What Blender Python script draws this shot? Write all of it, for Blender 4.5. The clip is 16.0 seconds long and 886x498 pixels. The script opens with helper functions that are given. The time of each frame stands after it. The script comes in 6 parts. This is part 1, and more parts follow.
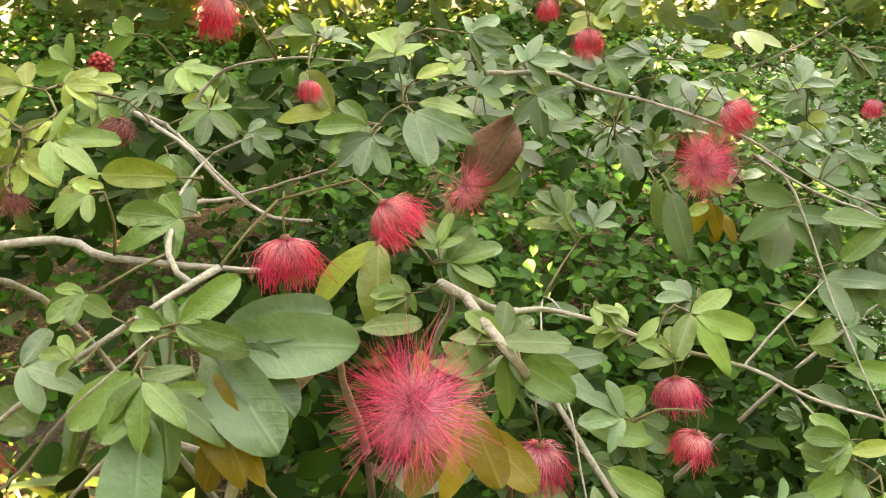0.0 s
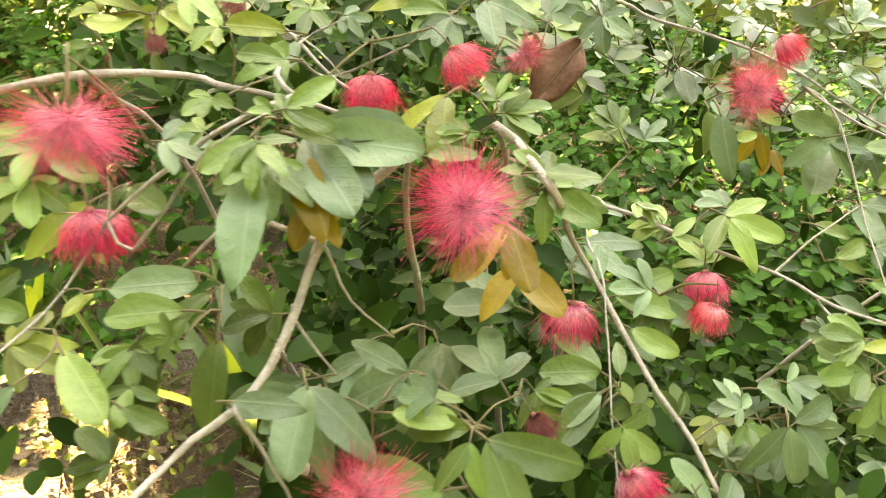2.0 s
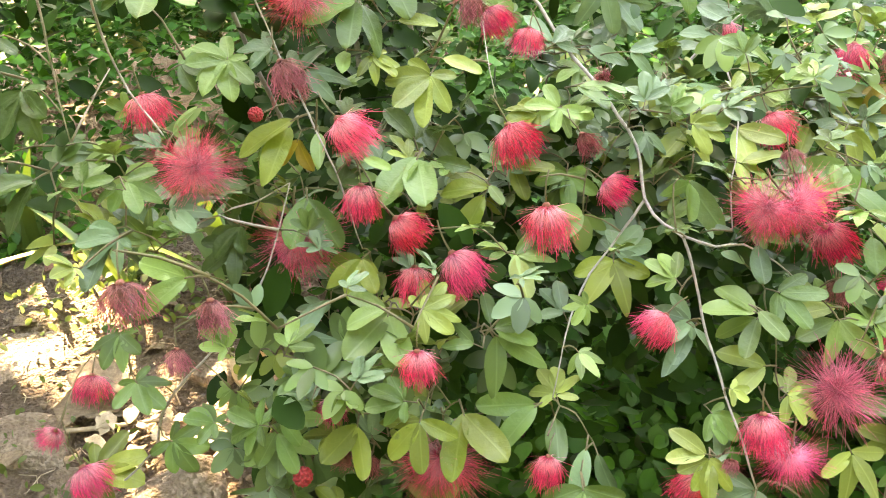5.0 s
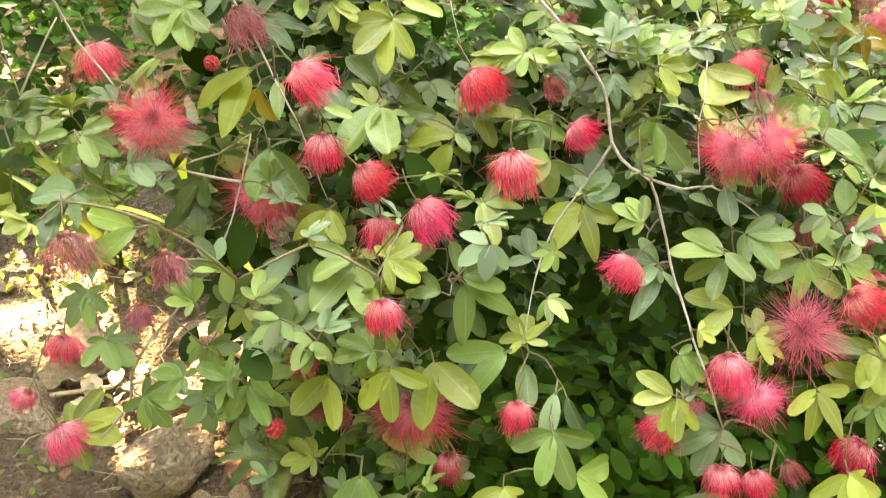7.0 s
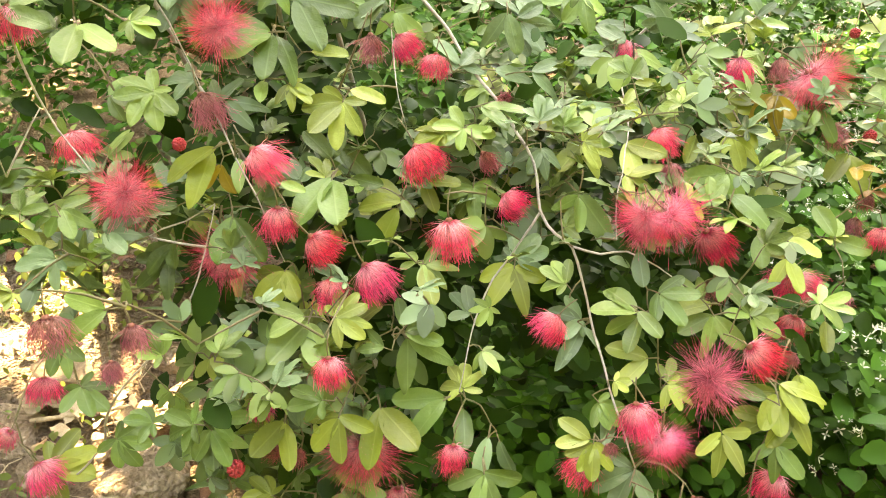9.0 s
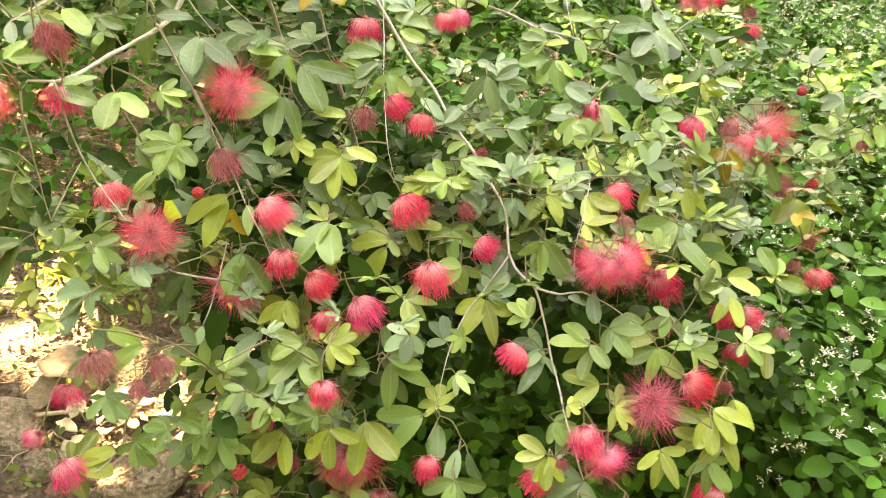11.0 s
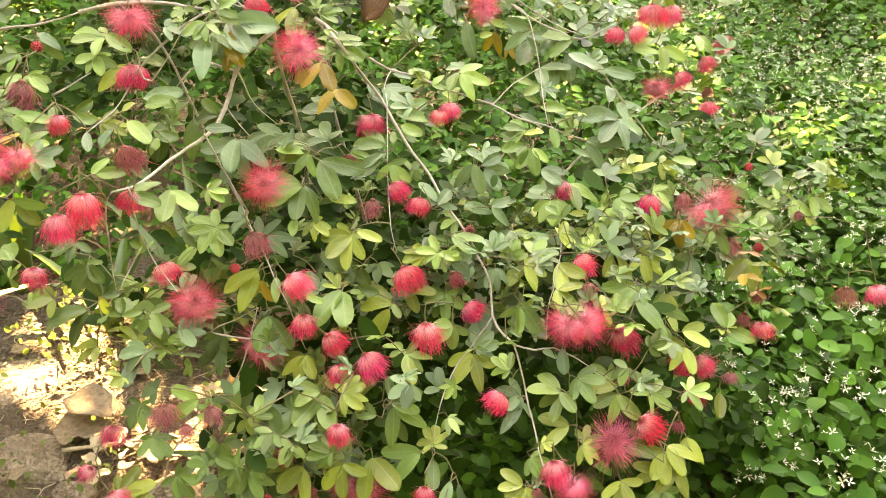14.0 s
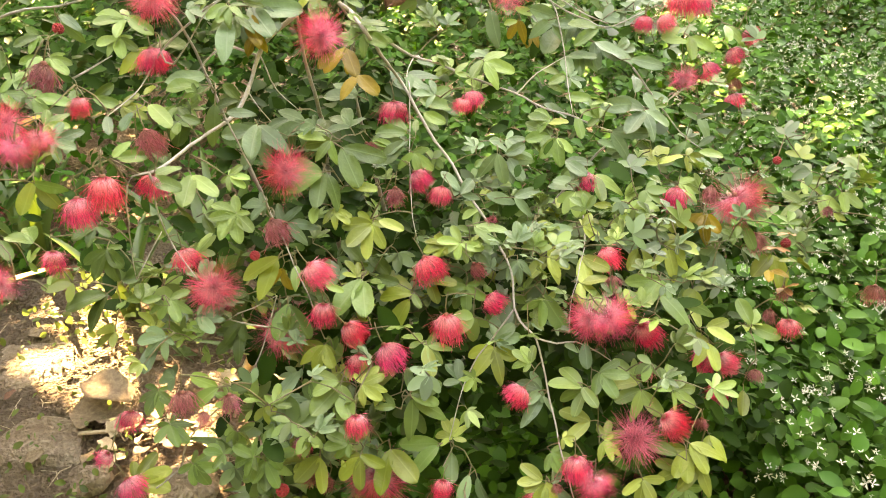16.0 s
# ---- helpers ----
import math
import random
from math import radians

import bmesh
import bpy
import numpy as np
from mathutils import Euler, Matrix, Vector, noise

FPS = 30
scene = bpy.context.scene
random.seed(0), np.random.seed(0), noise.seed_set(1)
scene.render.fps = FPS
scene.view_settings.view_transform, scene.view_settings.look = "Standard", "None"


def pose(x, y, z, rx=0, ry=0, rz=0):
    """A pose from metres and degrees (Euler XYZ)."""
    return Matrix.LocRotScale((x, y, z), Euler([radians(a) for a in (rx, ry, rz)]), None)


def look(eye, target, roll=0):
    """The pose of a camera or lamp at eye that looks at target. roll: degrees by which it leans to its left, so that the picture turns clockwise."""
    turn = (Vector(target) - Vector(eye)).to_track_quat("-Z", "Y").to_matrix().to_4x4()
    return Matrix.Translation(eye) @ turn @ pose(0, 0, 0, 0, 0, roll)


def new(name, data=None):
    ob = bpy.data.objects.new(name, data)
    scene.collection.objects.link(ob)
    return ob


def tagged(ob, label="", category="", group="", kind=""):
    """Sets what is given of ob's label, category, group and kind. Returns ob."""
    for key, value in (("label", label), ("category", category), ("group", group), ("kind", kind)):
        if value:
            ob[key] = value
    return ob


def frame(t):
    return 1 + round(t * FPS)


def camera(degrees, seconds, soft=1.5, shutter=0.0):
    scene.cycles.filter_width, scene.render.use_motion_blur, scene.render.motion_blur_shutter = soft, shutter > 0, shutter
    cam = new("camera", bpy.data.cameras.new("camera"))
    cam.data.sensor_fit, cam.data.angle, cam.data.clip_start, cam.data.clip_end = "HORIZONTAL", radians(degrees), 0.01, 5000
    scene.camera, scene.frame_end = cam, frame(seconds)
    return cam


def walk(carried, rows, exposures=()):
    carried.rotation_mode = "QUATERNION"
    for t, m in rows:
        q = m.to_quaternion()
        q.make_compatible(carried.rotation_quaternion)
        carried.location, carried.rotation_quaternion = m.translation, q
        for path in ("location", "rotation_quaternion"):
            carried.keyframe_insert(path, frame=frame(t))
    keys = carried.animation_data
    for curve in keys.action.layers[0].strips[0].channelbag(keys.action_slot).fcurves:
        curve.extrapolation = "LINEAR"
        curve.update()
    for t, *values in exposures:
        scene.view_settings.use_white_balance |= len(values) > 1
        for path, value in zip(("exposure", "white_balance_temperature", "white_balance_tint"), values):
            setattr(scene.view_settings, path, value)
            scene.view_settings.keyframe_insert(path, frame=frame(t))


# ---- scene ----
cam = camera(61.9, 16.0, soft=1.0, shutter=0.4)
PATH = [
    (0, (-0.1404, 0.5947, 1.3573), (-0.0633, 2.4188, 0.5407), 0.06),
    (0.5, (-0.1117, 0.5846, 1.3538), (-0.1819, 2.4089, 0.5371), 1.56),
    (1, (-0.092, 0.5655, 1.3394), (-0.3011, 2.368, 0.4985), 3.30),
    (1.5, (-0.0922, 0.5447, 1.3129), (-0.2852, 2.3191, 0.4105), 3.21),
    (2, (-0.1311, 0.5026, 1.3119), (-0.2383, 2.3143, 0.4717), 2.56),
    (2.5, (-0.1936, 0.4255, 1.2849), (-0.2159, 2.258, 0.4842), 1.10),
    (3, (-0.2489, 0.3539, 1.2667), (-0.1778, 2.1933, 0.4846), 0.59),
    (3.5, (-0.244, 0.2715, 1.2586), (-0.0993, 2.0712, 0.3983), 0.38),
    (4, (-0.1752, 0.2221, 1.2159), (-0.0791, 1.9988, 0.3026), 0.61),
    (4.5, (-0.0927, 0.1968, 1.1611), (-0.1025, 1.9726, 0.2411), 0.19),
    (4.7, (-0.0704, 0.198, 1.121), (-0.1156, 1.9791, 0.2122), -0.18),
    (6.8, (-0.0428, 0.2058, 1.113), (-0.0632, 1.95, 0.1345), -1.05),
    (7, (-0.0429, 0.2012, 1.1092), (-0.0584, 1.9289, 0.1018), -1.08),
    (7.5, (-0.0387, 0.2018, 1.0998), (-0.0238, 1.9074, 0.0555), -0.22),
    (8, (-0.028, 0.1888, 1.1072), (0.0227, 1.9035, 0.0791), 0.72),
    (8.5, (-0.0144, 0.1663, 1.1395), (0.0399, 1.8897, 0.126), 1.53),
    (9, (-0.0067, 0.1627, 1.1756), (0.0164, 1.9077, 0.1986), -0.36),
    (9.5, (0.0021, 0.1764, 1.1738), (0.0034, 1.9178, 0.1901), -0.43),
    (9.7, (0.0018, 0.1764, 1.1755), (-0.0248, 1.9248, 0.2047), -0.96),
    (11.8, (0.0074, 0.0178, 1.3273), (0.0748, 1.7528, 0.3347), 2.54),
    (12, (-0.0042, 0.0051, 1.3403), (0.0131, 1.7538, 0.3699), 3.03),
    (12.5, (0.002, 0.0029, 1.3534), (0.0233, 1.7731, 0.4228), 2.37),
    (13, (0.0001, -0.0006, 1.3484), (0.0002, 1.7519, 0.3847), 1.80),
    (13.5, (0.0121, -0.0038, 1.355), (0.0708, 1.7524, 0.3999), 2.08),
    (14, (0.0099, -0.0121, 1.3675), (0.0459, 1.7652, 0.451), 1.12),
    (14.5, (0.0062, -0.0089, 1.3628), (0.036, 1.759, 0.428), 1.21),
    (15, (0.0054, -0.0073, 1.3613), (0.0207, 1.7573, 0.4201), 0.99),
    (15.5, (-0.0044, -0.0079, 1.3657), (-0.0135, 1.7693, 0.4484), 1.34),
    (16, (0.0, 0.0, 1.36), (0.0, 1.7659, 0.4211), 1.50),
]
# seconds, stops, kelvin, tint
EXPOSURES = ((0.0, 4.38, 21500, 15), (2.0, 4.92, 20500, 19), (3.0, 5.12, 12200, 19), (4.4, 5.06, 9900, 18), (5.6, 5.22, 15200, 19), (9.0, 5.20, 18000, 20), (13.0, 5.10, 21000, 22), (16.0, 4.90, 18500, 22))
walk(cam, [(t, look(eye, target, roll)) for t, eye, target, roll in PATH], EXPOSURES)

# ---------------------------------------------------------------- sky and sun
SUN = Vector((-0.42, 0.60, 0.68)).normalized()          # towards the sun
world = bpy.data.worlds.new("world")
scene.world = world
world.use_nodes = True
wn, wl = world.node_tree.nodes, world.node_tree.links
sky = wn.new("ShaderNodeTexSky")
sky.sky_type, sky.sun_disc = "NISHITA", False
sky.sun_elevation = math.asin(SUN.z)
sky.sun_rotation = math.atan2(SUN.x, SUN.y)
wn["Background"].inputs["Strength"].default_value = 0.15
wl.new(sky.outputs[0], wn["Background"].inputs["Color"])
lamp = bpy.data.lights.new("sun", "SUN")
lamp.energy, lamp.angle, lamp.color = 3.6, radians(0.5), (1.0, 0.93, 0.80)
sun = new("sun", lamp)
sun.matrix_world = look(SUN * 30, (0, 0, 0))


# ---------------------------------------------------------------- materials
def material(name):
    m = bpy.data.materials.new(name)
    m.use_nodes = True
    return m, m.node_tree.nodes, m.node_tree.links, m.node_tree.nodes["Principled BSDF"]


def maths(n, l, op, a, b=None, clamp=False):
    k = n.new("ShaderNodeMath")
    k.operation, k.use_clamp = op, clamp
    for i, v in enumerate((a, b)):
        if v is None:
            continue
        if isinstance(v, (int, float)):
            k.inputs[i].default_value = v
        else:
            l.new(v, k.inputs[i])
    return k.outputs[0]


def blend(n, l, f, a, b, how="MIX"):
    k = n.new("ShaderNodeMix")
    k.data_type, k.blend_type = "RGBA", how
    for i, v in ((0, f), (6, a), (7, b)):
        if isinstance(v, (int, float)):
            k.inputs[i].default_value = v
        elif isinstance(v, tuple):
            k.inputs[i].default_value = (*v, 1)
        else:
            l.new(v, k.inputs[i])
    return k.outputs[2]


def spots(n, l, scale, detail=3.0, lo=0.35, hi=0.65, coord="Object"):
    tc, nz, mr = n.new("ShaderNodeTexCoord"), n.new("ShaderNodeTexNoise"), n.new("ShaderNodeMapRange")
    nz.inputs["Scale"].default_value, nz.inputs["Detail"].default_value = scale, detail
    l.new(tc.outputs[coord], nz.inputs["Vector"])
    l.new(nz.outputs["Fac"], mr.inputs["Value"])
    mr.inputs["From Min"].default_value, mr.inputs["From Max"].default_value = lo, hi
    return mr.outputs[0]


def bumped(n, l, bsdf, height, strength, distance):
    b = n.new("ShaderNodeBump")
    b.inputs["Strength"].default_value, b.inputs["Distance"].default_value = strength, distance
    l.new(height, b.inputs["Height"])
    l.new(b.outputs[0], bsdf.inputs["Normal"])
    return b.outputs[0]


def leaf_material(name, c1, c2, glow, rough=0.38, veins=True, thin=0.15, gloss=0.42):
    """A leaf: two greens by piece, mottling, a midrib and side veins, light through the blade."""
    m, n, l, bsdf = material(name)
    if veins:
        rnd = n.new("ShaderNodeObjectInfo").outputs["Random"]
    else:
        rnd = n.new("ShaderNodeNewGeometry").outputs["Random Per Island"]
    col = blend(n, l, rnd, c1, c2)
    val = maths(n, l, "MULTIPLY_ADD", maths(n, l, "FRACT", maths(n, l, "MULTIPLY", rnd, 7.31)), 0.85)
    val.node.inputs[2].default_value = 0.60
    hsv = n.new("ShaderNodeHueSaturation")
    l.new(col, hsv.inputs["Color"])
    l.new(val, hsv.inputs["Value"])
    col = hsv.outputs[0]
    mott = spots(n, l, 3.5 if veins else 40, 4)
    col = blend(n, l, maths(n, l, "MULTIPLY", mott, 0.13), col, tuple(v * 0.62 for v in c1))
    if veins:
        tc, sp = n.new("ShaderNodeTexCoord"), n.new("ShaderNodeSeparateXYZ")
        l.new(tc.outputs["Object"], sp.inputs[0])
        ax = maths(n, l, "ABSOLUTE", sp.outputs[0])
        rib = maths(n, l, "SUBTRACT", 1.0, maths(n, l, "MULTIPLY", ax, 45.0), clamp=True)
        run = maths(n, l, "SUBTRACT", sp.outputs[1], maths(n, l, "MULTIPLY", ax, 0.9))
        side = maths(n, l, "SINE", maths(n, l, "MULTIPLY", run, 52.0))
        side = maths(n, l, "MULTIPLY", maths(n, l, "SUBTRACT", side, 0.72, clamp=True), 3.0, clamp=True)
        lines = maths(n, l, "MAXIMUM", rib, maths(n, l, "MULTIPLY", side, 0.09))
        col = blend(n, l, maths(n, l, "MULTIPLY", lines, 0.24), col, tuple(min(1, v * 1.7 + 0.03) for v in c2))
        speck = spots(n, l, 22, 2, 0.66, 0.74)
        col = blend(n, l, maths(n, l, "MULTIPLY", speck, 0.18), col, (0.16, 0.13, 0.06))
        bumped(n, l, bsdf, maths(n, l, "ADD", lines, mott), 0.13, 0.010)
    l.new(col, bsdf.inputs["Base Color"])
    bsdf.inputs["Roughness"].default_value = rough
    bsdf.inputs["Specular IOR Level"].default_value = gloss
    tr, mx = n.new("ShaderNodeBsdfTranslucent"), n.new("ShaderNodeMixShader")
    l.new(blend(n, l, 0.75, col, glow), tr.inputs[0])
    mx.inputs[0].default_value = thin
    l.new(bsdf.outputs[0], mx.inputs[1])
    l.new(tr.outputs[0], mx.inputs[2])
    l.new(mx.outputs[0], n["Material Output"].inputs[0])
    return m


LEAF = {
    "g": leaf_material("leaf_green", (0.088, 0.176, 0.039), (0.124, 0.214, 0.065), (0.194, 0.342, 0.021)),
    "l": leaf_material("leaf_light", (0.142, 0.252, 0.057), (0.197, 0.299, 0.095), (0.293, 0.456, 0.045)),
    "L": leaf_material("leaf_young", (0.236, 0.318, 0.066), (0.292, 0.365, 0.101), (0.410, 0.508, 0.058)),
    "b": leaf_material("leaf_bluish", (0.096, 0.181, 0.082), (0.140, 0.227, 0.120), (0.154, 0.304, 0.045), rough=0.38),
    "d": leaf_material("leaf_old", (0.050, 0.101, 0.021), (0.072, 0.125, 0.032), (0.101, 0.202, 0.013)),
    "o": leaf_material("leaf_olive", (0.155, 0.214, 0.032), (0.212, 0.265, 0.052), (0.335, 0.418, 0.021)),
    "y": leaf_material("leaf_yellowing", (0.225, 0.150, 0.014), (0.300, 0.210, 0.028), (0.560, 0.400, 0.025)),
    "r": leaf_material("leaf_flush", (0.290, 0.105, 0.040), (0.330, 0.190, 0.050), (0.560, 0.200, 0.050)),
}
# inner leaflets: the crown's inner shade is put into a darker green
INNER_SHADE = leaf_material("leaf_inner_shade", (0.010, 0.036, 0.007), (0.023, 0.064, 0.011), (0.07, 0.12, 0.012), veins=False, thin=0.05, gloss=0.05)
CROWN = {
    "g": leaf_material("crown_green", (0.078, 0.155, 0.036), (0.115, 0.199, 0.061), (0.185, 0.327, 0.021), veins=False),
    "l": leaf_material("crown_light", (0.133, 0.236, 0.055), (0.185, 0.281, 0.092), (0.280, 0.436, 0.044), veins=False),
    "L": leaf_material("crown_young", (0.211, 0.283, 0.059), (0.264, 0.332, 0.093), (0.392, 0.486, 0.055), veins=False),
    "b": leaf_material("crown_bluish", (0.089, 0.164, 0.074), (0.129, 0.213, 0.109), (0.148, 0.290, 0.043), rough=0.38, veins=False),
    "d": leaf_material("crown_old", (0.047, 0.096, 0.020), (0.068, 0.122, 0.031), (0.101, 0.202, 0.013), veins=False),
    "o": leaf_material("crown_olive", (0.139, 0.195, 0.030), (0.195, 0.245, 0.050), (0.320, 0.399, 0.020), veins=False),
}
HERB = leaf_material("herb_leaf", (0.015, 0.078, 0.011), (0.050, 0.165, 0.024), (0.05, 0.21, 0.015), rough=0.48, veins=False, thin=0.13, gloss=0.12)
# dark leaf for the added hedge and shade tree, both out of view
BLOCK_LEAF = leaf_material("block_leaf", (0.023, 0.051, 0.010), (0.044, 0.081, 0.017), (0.079, 0.136, 0.014), rough=0.6, veins=False, thin=0.12)
FAR = leaf_material("far_leaf", (0.050, 0.100, 0.026), (0.108, 0.166, 0.046), (0.270, 0.365, 0.085), veins=False, thin=0.42)
STRAP = leaf_material("strap_leaf", (0.052, 0.110, 0.022), (0.085, 0.155, 0.034), (0.130, 0.230, 0.035), veins=False, thin=0.10)


def filament_material(name, heart, near, tip, reach=0.42, bright=0.20):
    """Stamens: colour from the heart of the head to the tips."""
    m, n, l, bsdf = material(name)
    tc, ln, ramp = n.new("ShaderNodeTexCoord"), n.new("ShaderNodeVectorMath"), n.new("ShaderNodeValToRGB")
    ln.operation = "LENGTH"
    l.new(tc.outputs["Object"], ln.inputs[0])
    l.new(ln.outputs["Value"], ramp.inputs[0])
    e = ramp.color_ramp.elements
    e[0].position, e[0].color = 0.09, (*heart, 1)
    e[1].position, e[1].color = reach, (*tip, 1)
    k = e.new(bright)
    k.color = (*near, 1)
    rnd = n.new("ShaderNodeNewGeometry").outputs["Random Per Island"]
    hsv = n.new("ShaderNodeHueSaturation")
    l.new(ramp.outputs[0], hsv.inputs["Color"])
    l.new(maths(n, l, "ADD", maths(n, l, "MULTIPLY", rnd, 0.9), 0.5), hsv.inputs["Value"])
    l.new(maths(n, l, "ADD", maths(n, l, "MULTIPLY", n.new("ShaderNodeObjectInfo").outputs["Random"], 0.018), 0.487), hsv.inputs["Hue"])
    l.new(hsv.outputs[0], bsdf.inputs["Base Color"])
    bsdf.inputs["Roughness"].default_value = 0.5
    tr, mx = n.new("ShaderNodeBsdfTranslucent"), n.new("ShaderNodeMixShader")
    l.new(hsv.outputs[0], tr.inputs[0])
    mx.inputs[0].default_value = 0.45
    l.new(bsdf.outputs[0], mx.inputs[1])
    l.new(tr.outputs[0], mx.inputs[2])
    l.new(mx.outputs[0], n["Material Output"].inputs[0])
    return m


PINK = filament_material("stamen_pink", (0.62, 0.03, 0.11), (1.0, 0.62, 0.72), (0.94, 0.120, 0.260), 0.43)
ROSE = filament_material("stamen_rose", (0.62, 0.05, 0.11), (1.0, 0.55, 0.60), (0.92, 0.085, 0.200), 0.54, 0.24)
MAUVE = filament_material("stamen_mauve", (0.42, 0.04, 0.09), (0.85, 0.34, 0.40), (0.80, 0.165, 0.260))
BROWN = filament_material("stamen_brown", (0.16, 0.03, 0.02), (0.55, 0.24, 0.20), (0.54, 0.140, 0.165))


def plain(name, c1, c2, scale, rough, bump=0.3, dist=0.002, fine=6.0):
    m, n, l, bsdf = material(name)
    a, b = spots(n, l, scale, 5), spots(n, l, scale * fine, 4)
    col = blend(n, l, a, c1, c2)
    col = blend(n, l, maths(n, l, "MULTIPLY", b, 0.45), col, tuple(v * 0.55 for v in c1))
    l.new(col, bsdf.inputs["Base Color"])
    bsdf.inputs["Roughness"].default_value = rough
    bumped(n, l, bsdf, maths(n, l, "ADD", a, b), bump, dist)
    return m


BARK = plain("bark", (0.370, 0.340, 0.285), (0.490, 0.455, 0.395), 60, 0.8, 0.5, 0.0012)
TWIG = plain("green_twig", (0.150, 0.150, 0.065), (0.205, 0.150, 0.085), 50, 0.7, 0.2, 0.0006)
CALYX = plain("calyx", (0.30, 0.05, 0.05), (0.22, 0.12, 0.04), 90, 0.6, 0.2, 0.0005)
FLORET = plain("floret", (0.62, 0.045, 0.130), (0.92, 0.45, 0.52), 45, 0.5, 0.1, 0.0004)
BUDRED = plain("bud_red", (0.42, 0.018, 0.030), (0.55, 0.050, 0.060), 120, 0.5, 0.2, 0.0004)
SOIL = plain("soil", (0.150, 0.103, 0.066), (0.265, 0.190, 0.122), 5.0, 0.95, 1.0, 0.03, 16)
STONE = plain("stone", (0.300, 0.215, 0.145), (0.470, 0.365, 0.255), 9.0, 0.9, 1.0, 0.02, 9)
YELLOW_STRAP = plain("yellow_strap_leaf", (0.46, 0.38, 0.10), (0.56, 0.50, 0.18), 9, 0.6, 0.2, 0.003)
DRY = plain("dry_leaf", (0.180, 0.120, 0.070), (0.320, 0.235, 0.140), 14, 0.75, 0.4, 0.003)
RUST = plain("rust_leaf", (0.150, 0.062, 0.034), (0.240, 0.105, 0.058), 16, 0.7, 0.4, 0.004)
CANE = plain("cane", (0.440, 0.330, 0.200), (0.560, 0.450, 0.290), 18, 0.65, 0.3, 0.002)
WHITE = plain("white_petal", (0.56, 0.60, 0.45), (0.70, 0.72, 0.60), 60, 0.6, 0.1, 0.0005)


# ---------------------------------------------------------------- mesh helpers
def mesh_from(name, verts, faces, mat, smooth=True):
    me = bpy.data.meshes.new(name)
    me.from_pydata([tuple(map(float, v)) for v in verts], [], [tuple(map(int, f)) for f in faces])
    me.materials.append(mat)
    if smooth:
        me.polygons.foreach_set("use_smooth", [True] * len(me.polygons))
    me.update()
    return me


def child(name, me, parent, m=None, label=""):
    ob = new(name, me)
    ob.parent = parent
    if m is not None:
        ob.matrix_basis = m
    return tagged(ob, label)


def blade(rows, half, fold=0.22, bend=0.16, sway=0.0, wave=0.0, cols=5):
    """A leaf blade of length 1 along +y: rows of (y, half width)."""
    verts, faces = [], []
    us = np.linspace(-1, 1, cols)
    for y, w in rows:
        for u in us:
            x = u * w * half * (1.0 + 0.10 * np.sign(u) * np.sin(3 * y))
            z = fold * abs(x) - bend * y * y + wave * np.sin(9 * y + 2.0 * u) * abs(u)
            verts.append((x + sway * y * y, y, z))
    for r in range(len(rows) - 1):
        for c in range(cols - 1):
            a = r * cols + c
            faces.append((a, a + 1, a + cols + 1, a + cols))
    return np.array(verts), faces


OBOVATE = ((0.0, 0.03), (0.06, 0.30), (0.16, 0.62), (0.32, 0.88), (0.50, 1.0), (0.68, 0.98), (0.82, 0.84), (0.92, 0.60), (0.98, 0.30), (1.0, 0.05))
OVATE = ((0.0, 0.04), (0.07, 0.40), (0.18, 0.74), (0.34, 0.97), (0.52, 1.0), (0.70, 0.84), (0.85, 0.56), (0.95, 0.28), (1.0, 0.05))
SIMPLE = ((0.0, 0.04), (0.15, 0.55), (0.36, 0.95), (0.60, 0.96), (0.84, 0.68), (0.96, 0.30), (1.0, 0.04))


def tube(points, r0, r1, sides=6, jitter=0.0, rnd=None):
    """A tapering tube through points, closed at the ends."""
    p = np.array(points, float)
    n = len(p)
    tan = np.gradient(p, axis=0)
    tan /= np.linalg.norm(tan, axis=1)[:, None] + 1e-9
    ref = np.array([0.31, 0.87, 0.38])
    verts, faces = [], []
    for i in range(n):
        a = np.cross(tan[i], ref)
        a /= np.linalg.norm(a) + 1e-9
        b = np.cross(tan[i], a)
        r = r0 + (r1 - r0) * i / (n - 1)
        if jitter:
            r *= 1 + jitter * rnd.uniform(-1, 1)
        for k in range(sides):
            t = 2 * math.pi * k / sides
            verts.append(p[i] + r * (math.cos(t) * a + math.sin(t) * b))
    for i in range(n - 1):
        for k in range(sides):
            q = (k + 1) % sides
            faces.append((i * sides + k, i * sides + q, (i + 1) * sides + q, (i + 1) * sides + k))
    faces.append(tuple(range(sides))[::-1])
    faces.append(tuple((n - 1) * sides + k for k in range(sides)))
    return verts, faces


def joined(lists):
    verts, faces = [], []
    for v, f in lists:
        o = len(verts)
        verts.extend(v)
        faces.extend(tuple(i + o for i in q) for q in f)
    return verts, faces


def curve_through(points, step=0.012):
    """Catmull-Rom through the points, at even steps."""
    p = [np.array(q, float) for q in points]
    p = [2 * p[0] - p[1]] + p + [2 * p[-1] - p[-2]]
    out = []
    for i in range(1, len(p) - 2):
        n = max(2, int(np.linalg.norm(p[i + 1] - p[i]) / step))
        for t in np.arange(n) / n:
            out.append(0.5 * (2 * p[i] + (p[i + 1] - p[i - 1]) * t + (2 * p[i - 1] - 5 * p[i] + 4 * p[i + 1] - p[i + 2]) * t * t
                              + (3 * p[i] - 3 * p[i + 1] + p[i + 2] - p[i - 1]) * t ** 3))
    out.append(p[-2])
    return out


